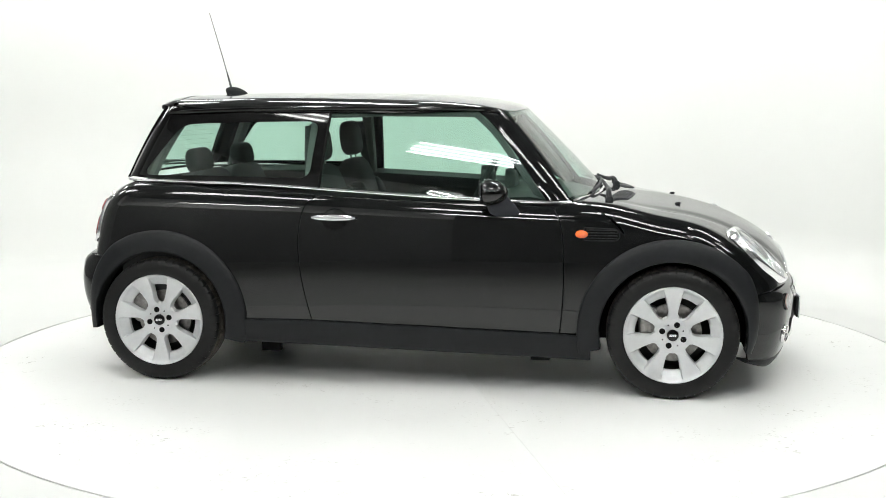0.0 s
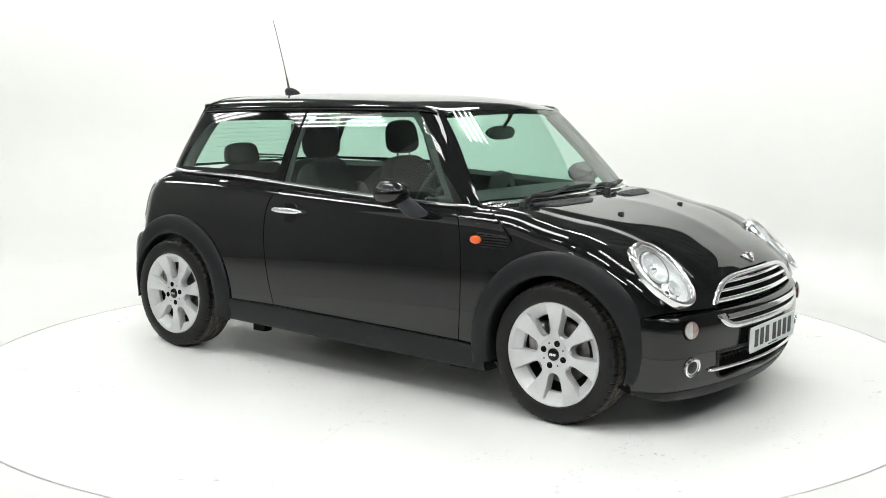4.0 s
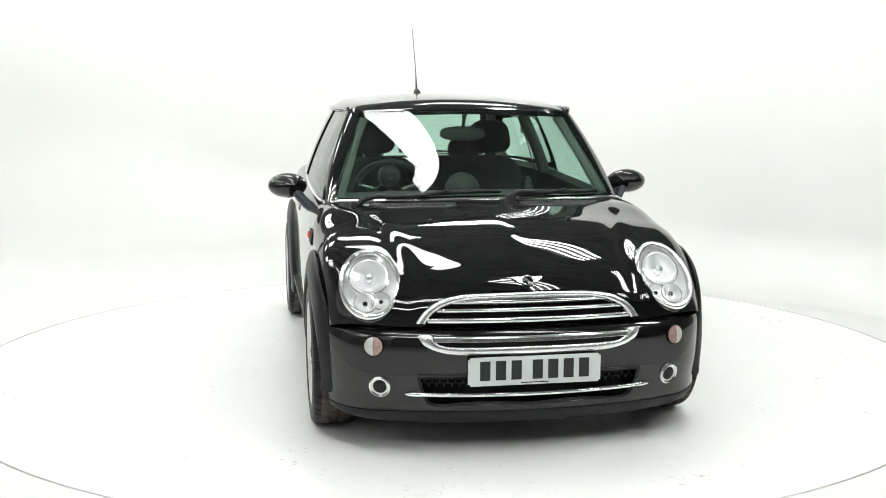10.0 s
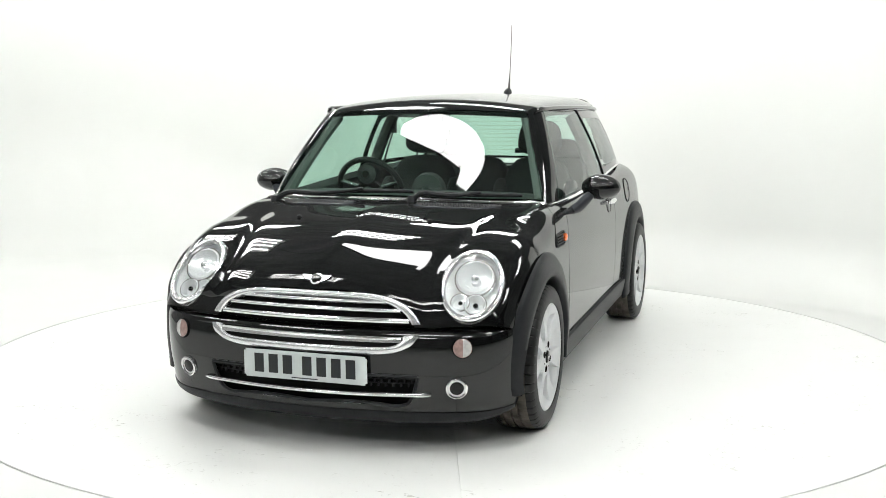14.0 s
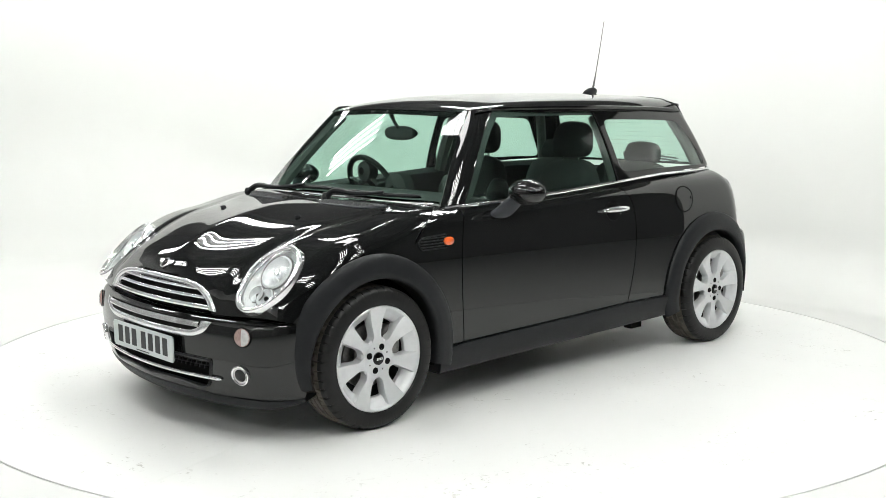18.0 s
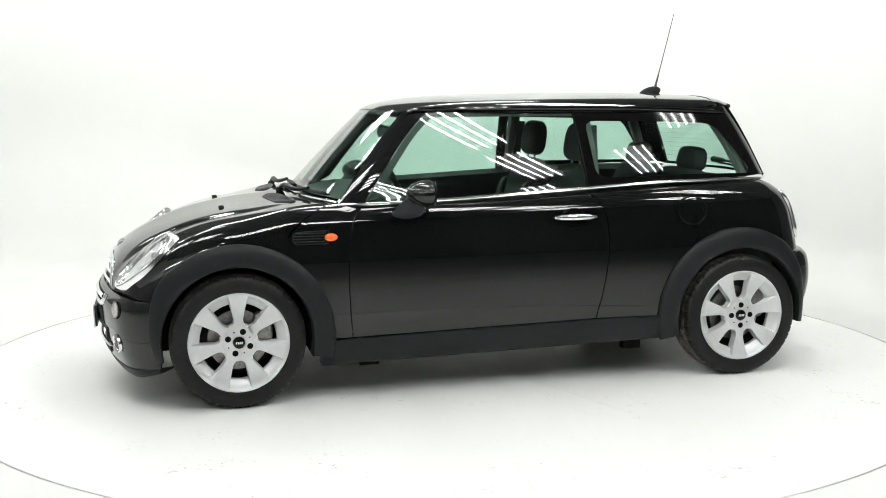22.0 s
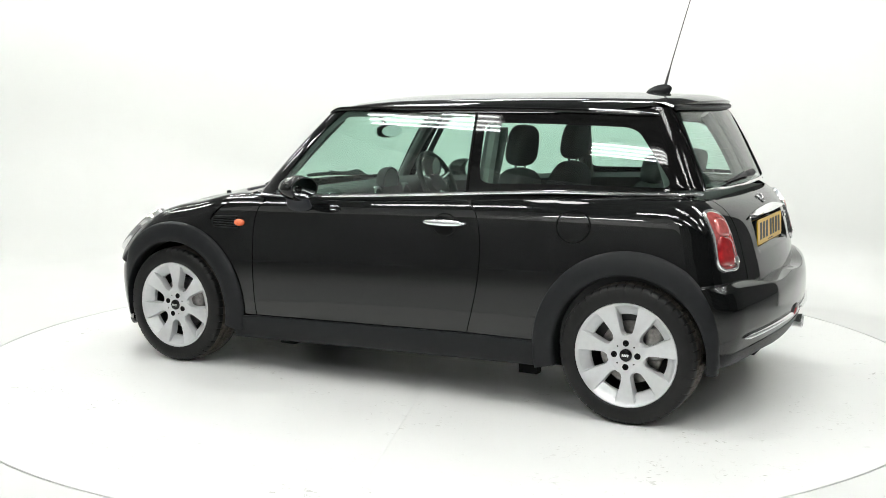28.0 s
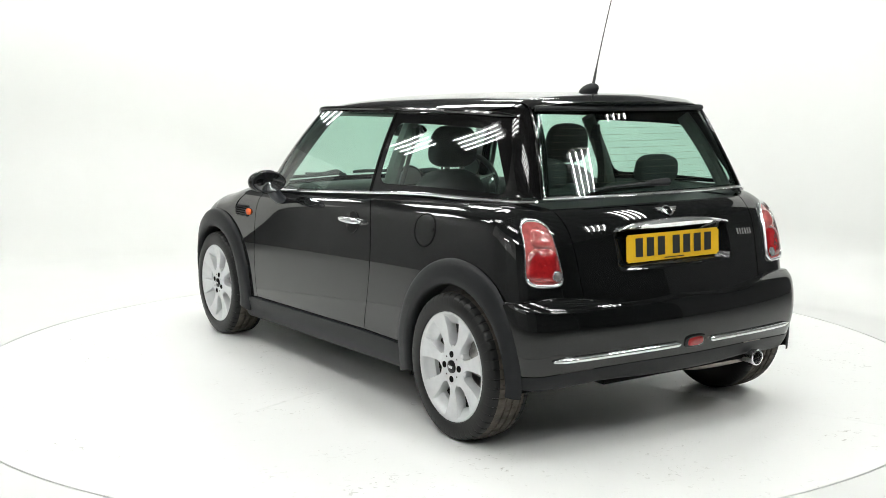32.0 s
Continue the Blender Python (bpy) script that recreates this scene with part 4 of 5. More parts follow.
def headlamp(s):
    lamp = new("headlamp")
    lamp.parent = CAR
    tagged(lamp, "oval clear headlamp with chrome ring and silver reflector")

    def at(a, b, c=0.0):
        P = LAMP_C + np.asarray(a)[..., None] * LAMP_U + np.asarray(b)[..., None] * LAMP_V + np.asarray(c)[..., None] * LAMP_N
        return P

    t = np.linspace(0, 2 * np.pi, 72, endpoint=False)
    # the rim lies in one plane, a little proud of the wing
    def rim(k):
        return LAMP_A * k * np.cos(t), LAMP_B * k * np.sin(t)

    a, b = rim(1.03)
    lie = (settle(at(a, b, 0 * t), tub, 0.004) - LAMP_C) @ LAMP_N
    fit = np.linalg.lstsq(np.stack([a, b, 0 * t + 1], 1), lie, rcond=None)[0]
    fit[0] *= 0.5
    fit[2] += 0.008

    def plane(k, h):
        u, v = rim(k)
        return at(u, v, fit[0] * u + fit[1] * v + fit[2] + h)

    ring = plane(1.03, 0.0)
    rows = [plane(1.03 * k, h) for k, h in ((1.05, -0.05), (1.055, -0.004), (1.045, 0.004), (1.02, 0.009), (0.97, 0.010), (0.92, 0.008), (0.89, 0.001), (0.88, -0.015))]
    Geo().grid(flip(np.stack(rows), s), close_u=True).done("lamp_ring", CHROME, lamp, "bright silver lamp ring", crease=60)
    rows = [ring]
    ctr = ring.mean(0)
    for k, d in ((0.97, -0.01), (0.9, -0.026), (0.75, -0.042), (0.5, -0.052), (0.25, -0.055), (0.02, -0.056)):
        rows.append(ctr + (ring - ctr) * k + LAMP_N * (d + 0.005 * np.cos(9 * t) * (0.2 < k < 0.95))[:, None])
    Geo().grid(flip(np.stack(rows), s), close_u=True).done("reflector", LAMPREF, lamp, "bright silver reflector bowl")
    rows = []
    for k in np.linspace(1.0, 0.02, 12):
        rows.append(plane(k * 0.95, 0.002 + 0.024 * (1 - k * k)))
    Geo().grid(flip(np.stack(rows), s), close_u=True).done("lens", CLEAR, lamp, "clear domed lens")
    for a, b, r, d in ((0.000, 0.040, 0.072, -0.020), (-0.038, -0.072, 0.034, -0.016), (0.024, -0.078, 0.040, -0.010)):
        c = ctr + LAMP_U * a + LAMP_V * b + LAMP_N * d
        q = np.stack([c + LAMP_U * (r * k * np.cos(t))[:, None] + LAMP_V * (r * k * np.sin(t))[:, None] + LAMP_N * z for k, z in ((1.1, -0.03), (1.05, 0.0), (0.95, 0.004), (0.9, -0.006), (0.6, -0.03), (0.25, -0.04), (0.22, -0.01), (0.02, -0.005))])
        Geo().grid(flip(q, s), close_u=True).done("lamp_cup", CUP, lamp, "round mirrored lamp cup")
        q = np.stack([c + LAMP_U * (r * k * np.cos(t))[:, None] + LAMP_V * (r * k * np.sin(t))[:, None] + LAMP_N * z for k, z in ((1.13, -0.006), (1.12, 0.0), (1.07, 0.0), (1.06, -0.006))])
        Geo().grid(flip(q, s), close_u=True).done("cup_gap", STEEL, lamp, "dull gap round the cup")
        Geo().grid(flip(ball(c + LAMP_N * (-0.012), (r * 0.26, r * 0.26, r * 0.26), 16, 10), s), close_u=True).done("bulb_cap", SATIN if r > 0.05 else GLOSS, lamp)
    return lamp


for s in (-1, 1):
    headlamp(s)


def nose_line(pts, F, off, x0=1.8, n=60):
    p = line([(x0 - 0.25 * y * y, y, z) for y, z in pts], n)
    p = np.concatenate([p, flip(p[::-1], -1)[1:]])
    return settle(p, F, off)


def band(a, b, F, depth=0.02, mid=0.004):
    """A rounded strip between two lines on a surface."""
    n = unit(grad(F, (a + b) / 2))
    rows = [a - n * depth, a, (a * 0.8 + b * 0.2) + n * mid * 0.8, (a + b) / 2 + n * mid, (a * 0.2 + b * 0.8) + n * mid * 0.8, b, b - n * depth]
    return Geo().grid(np.stack(rows))


def grille():
    g = new("grille")
    g.parent = CAR
    tagged(g, "chrome radiator grille with three bright slats")
    out = nose_line([(0.438, 0.512), (0.418, 0.545), (0.388, 0.578), (0.305, 0.622), (0.153, 0.640), (0.0, 0.642)], tub, 0.004)
    inn = nose_line([(0.402, 0.512), (0.388, 0.535), (0.355, 0.566), (0.285, 0.600), (0.15, 0.617), (0.0, 0.619)], tub, 0.004)
    band(out, inn, tub, 0.03, 0.006).done("grille_surround", SATIN, g, "polished chrome surround", crease=60)
    y = np.linspace(-0.40, 0.40, 50)
    z = np.linspace(0.505, 0.63, 8)
    Y, Z = np.meshgrid(y, z)
    Geo().grid(settle(np.stack([1.79 - 0.25 * Y * Y, Y, Z], -1), tub, -0.035)).done("grille_backing", DARK, g)
    for zz, h in ((0.599, 0.300), (0.562, 0.360), (0.524, 0.394)):
        y = np.linspace(-h, h, 60)
        rows = []
        for dz, off in ((0.006, -0.025), (0.008, -0.006), (0.004, 0.002), (-0.003, 0.003), (-0.008, -0.004), (-0.006, -0.025)):
            rows.append(settle(np.stack([1.8 - 0.25 * y * y, y, np.full_like(y, zz + dz)], 1), tub, off))
        Geo().grid(np.stack(rows)).done("grille_slat", CHROME, g, "chrome slat", crease=60)
    lo = new("lower_grille")
    lo.parent = CAR
    tagged(lo, "chrome lower grille set in the bumper")
    F = front_bumper_f
    out = nose_line([(0.442, 0.479), (0.425, 0.452), (0.385, 0.425), (0.326, 0.410), (0.15, 0.407), (0.0, 0.407)], F, 0.003, 1.85)
    inn = nose_line([(0.388, 0.479), (0.378, 0.458), (0.355, 0.443), (0.30, 0.435), (0.15, 0.434), (0.0, 0.434)], F, 0.003, 1.85)
    band(out, inn, F, 0.012, 0.005).done("grille_surround", SATIN, lo, "polished chrome surround", crease=60)
    y = np.linspace(-0.38, 0.38, 50)
    Geo().grid(np.stack([settle(np.stack([1.85 - 0.25 * y * y, y, np.full_like(y, z)], 1), F, 0.002) for z in (0.432, 0.445, 0.46, 0.480)])).done("grille_backing", DARK, lo)
    rows = [settle(np.stack([1.85 - 0.25 * y * y, y, np.full_like(y, 0.462 + dz)], 1), F, off) for dz, off in ((0.011, 0.002), (0.010, 0.008), (0.0, 0.011), (-0.010, 0.008), (-0.011, 0.002))]
    Geo().grid(np.stack(rows)).done("grille_slat", CHROME, lo, "chrome slat", crease=60)
    # lower mouth with mesh and bright bar
    m = new("lower_intake")
    m.parent = CAR
    tagged(m, "black lower air intake with mesh and a chrome bar")
    y = np.linspace(-0.45, 0.45, 60)
    Geo().grid(np.stack([settle(np.stack([1.8 - 0.25 * y * y, y, np.full_like(y, z)], 1), F, -0.05) for z in (0.18, 0.22, 0.26, 0.30, 0.34)])).done("intake_backing", DARK, m)
    g2 = Geo()
    for k in range(30):
        yy = -0.42 + 0.84 * k / 29
        for zz in (0.285, 0.300, 0.315):
            p = settle(np.array([[1.8 - 0.25 * yy * yy, yy + (0.014 if zz == 0.300 else 0), zz]]), F, -0.03)[0]
            g2.box(p, (0.012, 0.006, 0.015), pose(0, 0, 0, 0, 0, 0))
    for zz in (0.292, 0.308):
        pts = settle(np.stack([1.8 - 0.25 * y * y, y, np.full_like(y, zz)], 1), F, -0.028)
        t = sweep(pts, 0.003, 5)
        o = len(g2.v)
        g2.v.extend(t.v)
        g2.f.extend([tuple(i + o for i in f) for f in t.f])
    g2.done("intake_mesh", PLASTIC, m, smooth=False)
    e = nose_line([(0.44, 0.322), (0.435, 0.30), (0.42, 0.24), (0.40, 0.205), (0.3, 0.197), (0.0, 0.195)], F, 0.001, 1.85)
    sweep(e, 0.007, 6).done("intake_rim", PLASTIC, m)
    e = nose_line([(0.44, 0.322), (0.3, 0.325), (0.0, 0.326)], F, 0.001, 1.85)
    sweep(e, 0.007, 6).done("intake_rim", PLASTIC, m)
    y = np.linspace(-0.475, 0.475, 70)
    pts = settle(np.stack([1.8 - 0.25 * y * y, y, np.full_like(y, 0.259)], 1), F, 0.006)
    sweep(pts, np.interp(np.abs(y), [0, 0.455, 0.475], [0.0085, 0.0085, 0.003]), 10).done("intake_bar", CHROME, m, "chrome bar")


grille()


def plate(name, material, label, m):
    """A number plate of 520 by 111 mm that looks along its x."""
    b = new(name)
    b.parent = CAR
    b.matrix_basis = m
    tagged(b, label)
    Geo().box((-0.007, 0, 0), (0.010, 0.50, 0.10)).done("plate_holder", INK, b, smooth=False)
    bm = bmesh.new()
    bmesh.ops.create_cube(bm, size=1.0, matrix=Matrix.Diagonal((0.005, 0.52, 0.111, 1)))
    bmesh.ops.bevel(bm, geom=[e for e in bm.edges if abs(e.verts[0].co.x - e.verts[1].co.x) > 0.004], offset=0.008, segments=3, affect="EDGES")
    part("plate_sheet", bm, material, b, smooth=False)
    y = -0.219 + 0.025
    for k in range(7):
        Geo().box((0.0032, y, 0.003), (0.001, 0.040, 0.075)).done("plain_bar", INK, b, smooth=False)
        y += 0.061 + (0.022 if k == 2 else 0)
    Geo().box((0.0032, 0.0, -0.047), (0.001, 0.11, 0.004)).done("plain_bar", INK, b, smooth=False)


plate("front_number_plate", PLATEWHITE, "white front number plate with dark plain bars", pose(1.872, 0, 0.345, 0, 1, 0))
plate("rear_number_plate", PLATEYELLOW, "yellow rear number plate with dark plain bars", pose(-1.642, 0.004, 0.780, 0, -3, 180))


def round_lamps(s):
    F = front_bumper_f
    p, n = spot(F, (1.74, 0.575 * s, 0.281), 0.002)
    f = new("fog_lamp")
    f.parent = CAR
    tagged(f, "round fog lamp in a chrome ring")
    dish([(0.043, 0.043, -0.004), (0.042, 0.042, 0.006), (0.038, 0.038, 0.009), (0.033, 0.033, 0.006), (0.031, 0.031, -0.004)], p, n).done("lamp_ring", CHROME, f)
    dish([(0.032, 0.032, 0.0), (0.030, 0.030, 0.0005), (0.0005, 0.0005, 0.001)], p, n).done("lamp_bowl", CUP, f)
    dish([(0.027, 0.027, 0.002), (0.020, 0.020, 0.0045), (0.0005, 0.0005, 0.0055)], p, n).done("lens", GLOSS, f, "dark glass")
    p, n = spot(F, (1.75, 0.601 * s, 0.435), 0.001)
    f = new("front_turn_lamp")
    f.parent = CAR
    tagged(f, "round clear turn lamp with a pinkish bulb")
    dish([(0.037, 0.037, 0.0), (0.036, 0.036, 0.005), (0.025, 0.025, 0.010), (0.0005, 0.0005, 0.012)], p, n).done("lens", PINKLENS, f)
    a = np.linspace(-np.pi / 2, np.pi / 2, 20) + (0 if s > 0 else np.pi)
    H = np.stack([np.stack([r * np.cos(a), r * np.sin(a), np.full(20, h)], 1) for r, h in ((0.034, 0.0065), (0.025, 0.0108), (0.012, 0.0122), (0.001, 0.0126))])
    Geo().grid(placed(H, p, n)).done("clear_half", CLEARLENS, f, "clear outer half of the lens")
    dish([(0.041, 0.041, -0.002), (0.040, 0.040, 0.003), (0.036, 0.036, 0.003)], p, n).done("lamp_ring", GLOSS, f)


for s in (-1, 1):
    round_lamps(s)


def badge(name, p, n):
    b = new(name)
    b.parent = CAR
    tagged(b, "small chrome winged badge")
    dish([(0.026, 0.026, 0.0), (0.026, 0.026, 0.005), (0.022, 0.022, 0.007), (0.020, 0.020, 0.005)], p, n).done("badge_ring", CHROME, b)
    dish([(0.021, 0.021, 0.004), (0.0005, 0.0005, 0.0055)], p, n).done("badge_disc", GLOSS, b, "black badge centre")
    for s in (-1, 1):
        for k, (L, z) in enumerate(((0.062, 0.012), (0.054, 0.003), (0.042, -0.006))):
            x = np.linspace(0.02, L, 8)
            h = np.interp(x, [0.02, L * 0.8, L], [0.0045, 0.004, 0.0008])
            rows = [np.stack([x * s, z + h * q + 0.1 * (x - 0.02), np.full(8, o)], 1) for q, o in ((1, 0.0), (0.8, 0.005), (-0.8, 0.005), (-1, 0.0))]
            Geo().grid(placed(np.stack(rows), p, n)).done("badge_feather", CHROME, b)


p, n = spot(tub, (1.75, 0, 0.668), 0.001)
badge("bonnet_badge", p, n)
p, n = spot(tub, (-1.60, 0, 0.92), 0.001)
badge("tailgate_badge", p, n)


def bonnet_fittings(s):
    # air grilles under the windscreen
    v = new("scuttle_grille")
    v.parent = CAR
    tagged(v, "black plastic mesh air grille at the rear of the bonnet")
    y = np.linspace(0.145, 0.53, 34)
    front = np.interp(y, [0.145, 0.20, 0.45, 0.53], [1.035, 1.06, 1.035, 0.975]) - 0.06 * y * y
    back = np.interp(y, [0.145, 0.20, 0.45, 0.53], [1.005, 0.985, 0.955, 0.955]) - 0.06 * y * y
    rows = [settle(np.stack([back * (1 - k) + front * k, y * s, np.full_like(y, 0.9)], 1), tub, o) for k, o in ((-0.08, -0.004), (-0.05, 0.004), (0.06, 0.006), (0.1, -0.004), (0.9, -0.004), (0.94, 0.006), (1.05, 0.004), (1.08, -0.004))]
    Geo().grid(np.stack(rows)).done("grille_frame", FOOT, v, crease=60)
    g = Geo()
    for k in range(1, 33):
        for q in (0.2, 0.4, 0.6, 0.8):
            yy = y[k] + (0.006 if q in (0.4, 0.8) else 0)
            xx = np.interp(yy, y, back * (1 - q) + front * q)
            pt = settle(np.array([[xx, yy * s, 0.9]]), tub, 0.004)[0]
            g.box(pt, (0.013, 0.0042, 0.006), pose(0, 0, 0, 0, 0, 25 * (1 if (k % 2) else -1)))
    g.done("grille_mesh", MESHGREY, v, smooth=False)
    p, n = spot(tub, (1.27, 0.305 * s, 0.87), 0.0)
    w = ball(p + np.array([0, 0, 0.004]), (0.014, 0.009, 0.007), 16, 8, 0.7)
    Geo().grid(w, close_u=True).done("washer_nozzle", PLASTIC, CAR, "small black washer nozzle")


for s in (-1, 1):
    bonnet_fittings(s)


def wiper(pivot, pts):
    w = new("wiper")
    w.parent = CAR
    tagged(w, "black windscreen wiper lying at the foot of the glass")
    blade = settle(line(pts, 40), cabin, 0.016)
    sweep(blade, np.interp(np.linspace(0, 1, 40), [0, 0.1, 0.9, 1], [0.004, 0.009, 0.009, 0.004]), 6).done("wiper_blade", PLASTIC, w)
    sweep(settle(line(pts, 40), cabin, 0.006), 0.004, 6).done("wiper_rubber", DARK, w)
    mid = blade[22] + np.array([0.012, 0, 0.012])
    pv = np.array(pivot)
    k1 = pv + (mid - pv) * 0.10 + np.array([0.0, 0, 0.028])
    k2 = pv + (mid - pv) * 0.40 + np.array([0.01, 0, 0.018])
    arm = line([tuple(pv), tuple(k1), tuple(k2), tuple(mid)], 30)
    sweep(arm, np.interp(np.linspace(0, 1, 30), [0, 0.15, 1], [0.018, 0.014, 0.008]), 8).done("wiper_arm", PLASTIC, w)
    Geo().grid(lathe([(0.0, 0.03), (0.012, 0.03), (0.019, 0.018), (0.021, -0.02)], 20, "z", pivot), close_u=True).done("wiper_pivot", PLASTIC, w)


wiper((0.935, -0.595, 0.885), [(0.86, -0.47, 0.93), (0.885, -0.25, 0.945), (0.89, 0.09, 0.952)])
wiper((0.965, 0.11, 0.905), [(0.885, 0.17, 0.945), (0.86, 0.40, 0.945), (0.805, 0.59, 0.945)])


def door_mirror(s):
    m = new("door_mirror")
    m.parent = CAR
    tagged(m, "glossy black egg-shaped door mirror on a dark foot")
    c = np.array([0.385, 0.873 * s, 0.949])
    B = ball((0, 0, 0), (0.098, 0.096, 0.061), 36, 20)
    B[..., 0] = np.where(B[..., 0] < 0, B[..., 0] * 0.35, B[..., 0])
    Geo().grid(B + c, close_u=True).done("mirror_shell", PAINT, m, "glossy black shell")
    dish([(0.090, 0.054, 0.0), (0.088, 0.052, 0.004), (0.080, 0.047, 0.003), (0.079, 0.046, 0.0)], c + np.array([-0.032, 0, 0]), np.array([-0.985, 0.17 * s, 0.0])).done("mirror_rim", PLASTIC, m)
    dish([(0.081, 0.047, 0.0), (0.0005, 0.0005, 0.002)], c + np.array([-0.0355, 0, 0]), np.array([-0.985, 0.17 * s, 0.0])).done("mirror_pane", MIRRORGLASS, m, "silvered mirror pane")
    q = np.array([[0.462, 0.735 * s, 0.835], [0.452, 0.778 * s, 0.858], [0.440, 0.808 * s, 0.890], [0.418, 0.838 * s, 0.925]])
    f = line(q, 16, 1)
    g = Geo()
    a = np.linspace(0, 2 * np.pi, 20, endpoint=False)
    rows = []
    for k, pt in enumerate(f):
        w = np.interp(k / 15, [0, 0.5, 1], [0.074, 0.068, 0.058])
        h = np.interp(k / 15, [0, 0.5, 1], [0.030, 0.024, 0.022])
        rows.append(np.stack([pt[0] + w * np.cos(a), pt[1] + h * np.sin(a) * 0.8, pt[2] - h * np.sin(a) * s * 0.6], 1))
    g.grid(np.stack(rows), close_u=True)
    g.done("mirror_foot", FOOT, m, "dark plastic mirror foot")


def door_handle(s):
    h = DOORS[s]
    x = np.linspace(-0.462, -0.250, 30)
    p = on_flank(x, np.full(30, 0.813), s, 0.0)
    n = unit(grad(tub, p))
    lift = 0.030 - 0.010 * ((x + 0.356) / 0.106) ** 4
    path = p + n * lift[:, None]
    sweep(path, np.interp(np.abs(x + 0.356), [0, 0.07, 0.106], [0.015, 0.012, 0.004]), 12, 0.55, normal=n).done("door_handle", CHROME, h, "chrome pull handle")
    for xx in (-0.445, -0.268):
        q = on_flank(np.array([xx]), np.array([0.813]), s)[0]
        nn = unit(grad(tub, q[None]))[0]
        sweep(np.stack([q - nn * 0.01, q + nn * 0.028]), 0.009, 8).done("handle_post", CHROME, h)
    # flat black disc stands in for the shaded hollow, which is not cut
    q, nn = spot(tub, (-0.352, 0.8 * s, 0.806), 0.0012)
    dish([(0.058, 0.050, 0.0), (0.054, 0.046, 0.0008), (0.0005, 0.0005, 0.001)], q, nn).done("recess_disc", GLOSS, h, "flat round black disc for the shaded recess")
    loop_tube(placed(oval(0.0585, 0.0505, 48), q, nn), 0.0022, 6).done("recess_rim", PAINT, h)


def side_vent(s):
    v = new("side_indicator")
    v.parent = CAR
    tagged(v, "orange side indicator with a black slatted vent")
    c, n = spot(tub, (0.813, 0.8 * s, 0.7555), 0.001)
    dish([(0.030, 0.019, 0.0), (0.029, 0.018, 0.008), (0.020, 0.012, 0.013), (0.0005, 0.0005, 0.015)], c, n).done("indicator_lens", ORANGE, v, "orange lens")
    x = np.linspace(0.825, 0.985, 20)
    for z0, z1, o, mname, mt in ((0.727, 0.787, 0.0015, "vent_back", DARK),):
        zt = np.interp(x, [0.825, 0.97, 0.985], [z1, z1 - 0.006, z1 - 0.022])
        zb = np.interp(x, [0.825, 0.97, 0.985], [z0, z0, z0 + 0.015])
        Geo().grid(np.stack([on_flank(x, zb * (1 - k) + zt * k, s, o) for k in (0, 0.5, 1)])).done(mname, mt, v)
        e = np.concatenate([on_flank(x, zb, s, 0.003), on_flank(x[::-1], zt[::-1], s, 0.003)])
        loop_tube(e, 0.003, 6).done("vent_frame", PLASTIC, v)
    for k in range(4):
        z = 0.7375 + 0.0125 * k
        sweep(on_flank(np.linspace(0.835, 0.978 - 0.004 * (k == 0), 16), np.full(16, z), s, 0.004), 0.0028, 6).done("vent_slat", PLASTIC, v)


for s in (-1, 1):
    door_mirror(s)
    door_handle(s)
    side_vent(s)


def seams():
    # fuel flap on the left flank
    a = np.linspace(0, 2 * np.pi, 60, endpoint=False)
    ring = on_flank(-0.974 + 0.076 * np.cos(a), 0.834 + 0.075 * np.sin(a), 1, 0.0)
    f = new("fuel_flap")
    f.parent = CAR
    tagged(f, "round black fuel flap in the rear quarter")
    loop_tube(ring, 0.004, 6).done("flap_gap", DARK, f)
    rows = [on_flank(-0.974 + 0.072 * k * np.cos(a), 0.834 + 0.071 * k * np.sin(a), 1, 0.0015) for k in np.linspace(1, 0.02, 8)]
    Geo().grid(np.stack(rows), close_u=True).done("flap_disc", PAINT, f)
    p, n = spot(tub, (-1.038, 0.8, 0.835), 0.002)
    dish([(0.008, 0.010, 0.0), (0.006, 0.008, 0.003), (0.0005, 0.0005, 0.003)], p, n).done("flap_catch", GLOSS, f)


seams()


PINKRED = mat("pinkish_red_lens", (0.42, 0.09, 0.085), 0.10, coat=1.0, var=0.3, scale=40, bump=0.3, bump_scale=120)


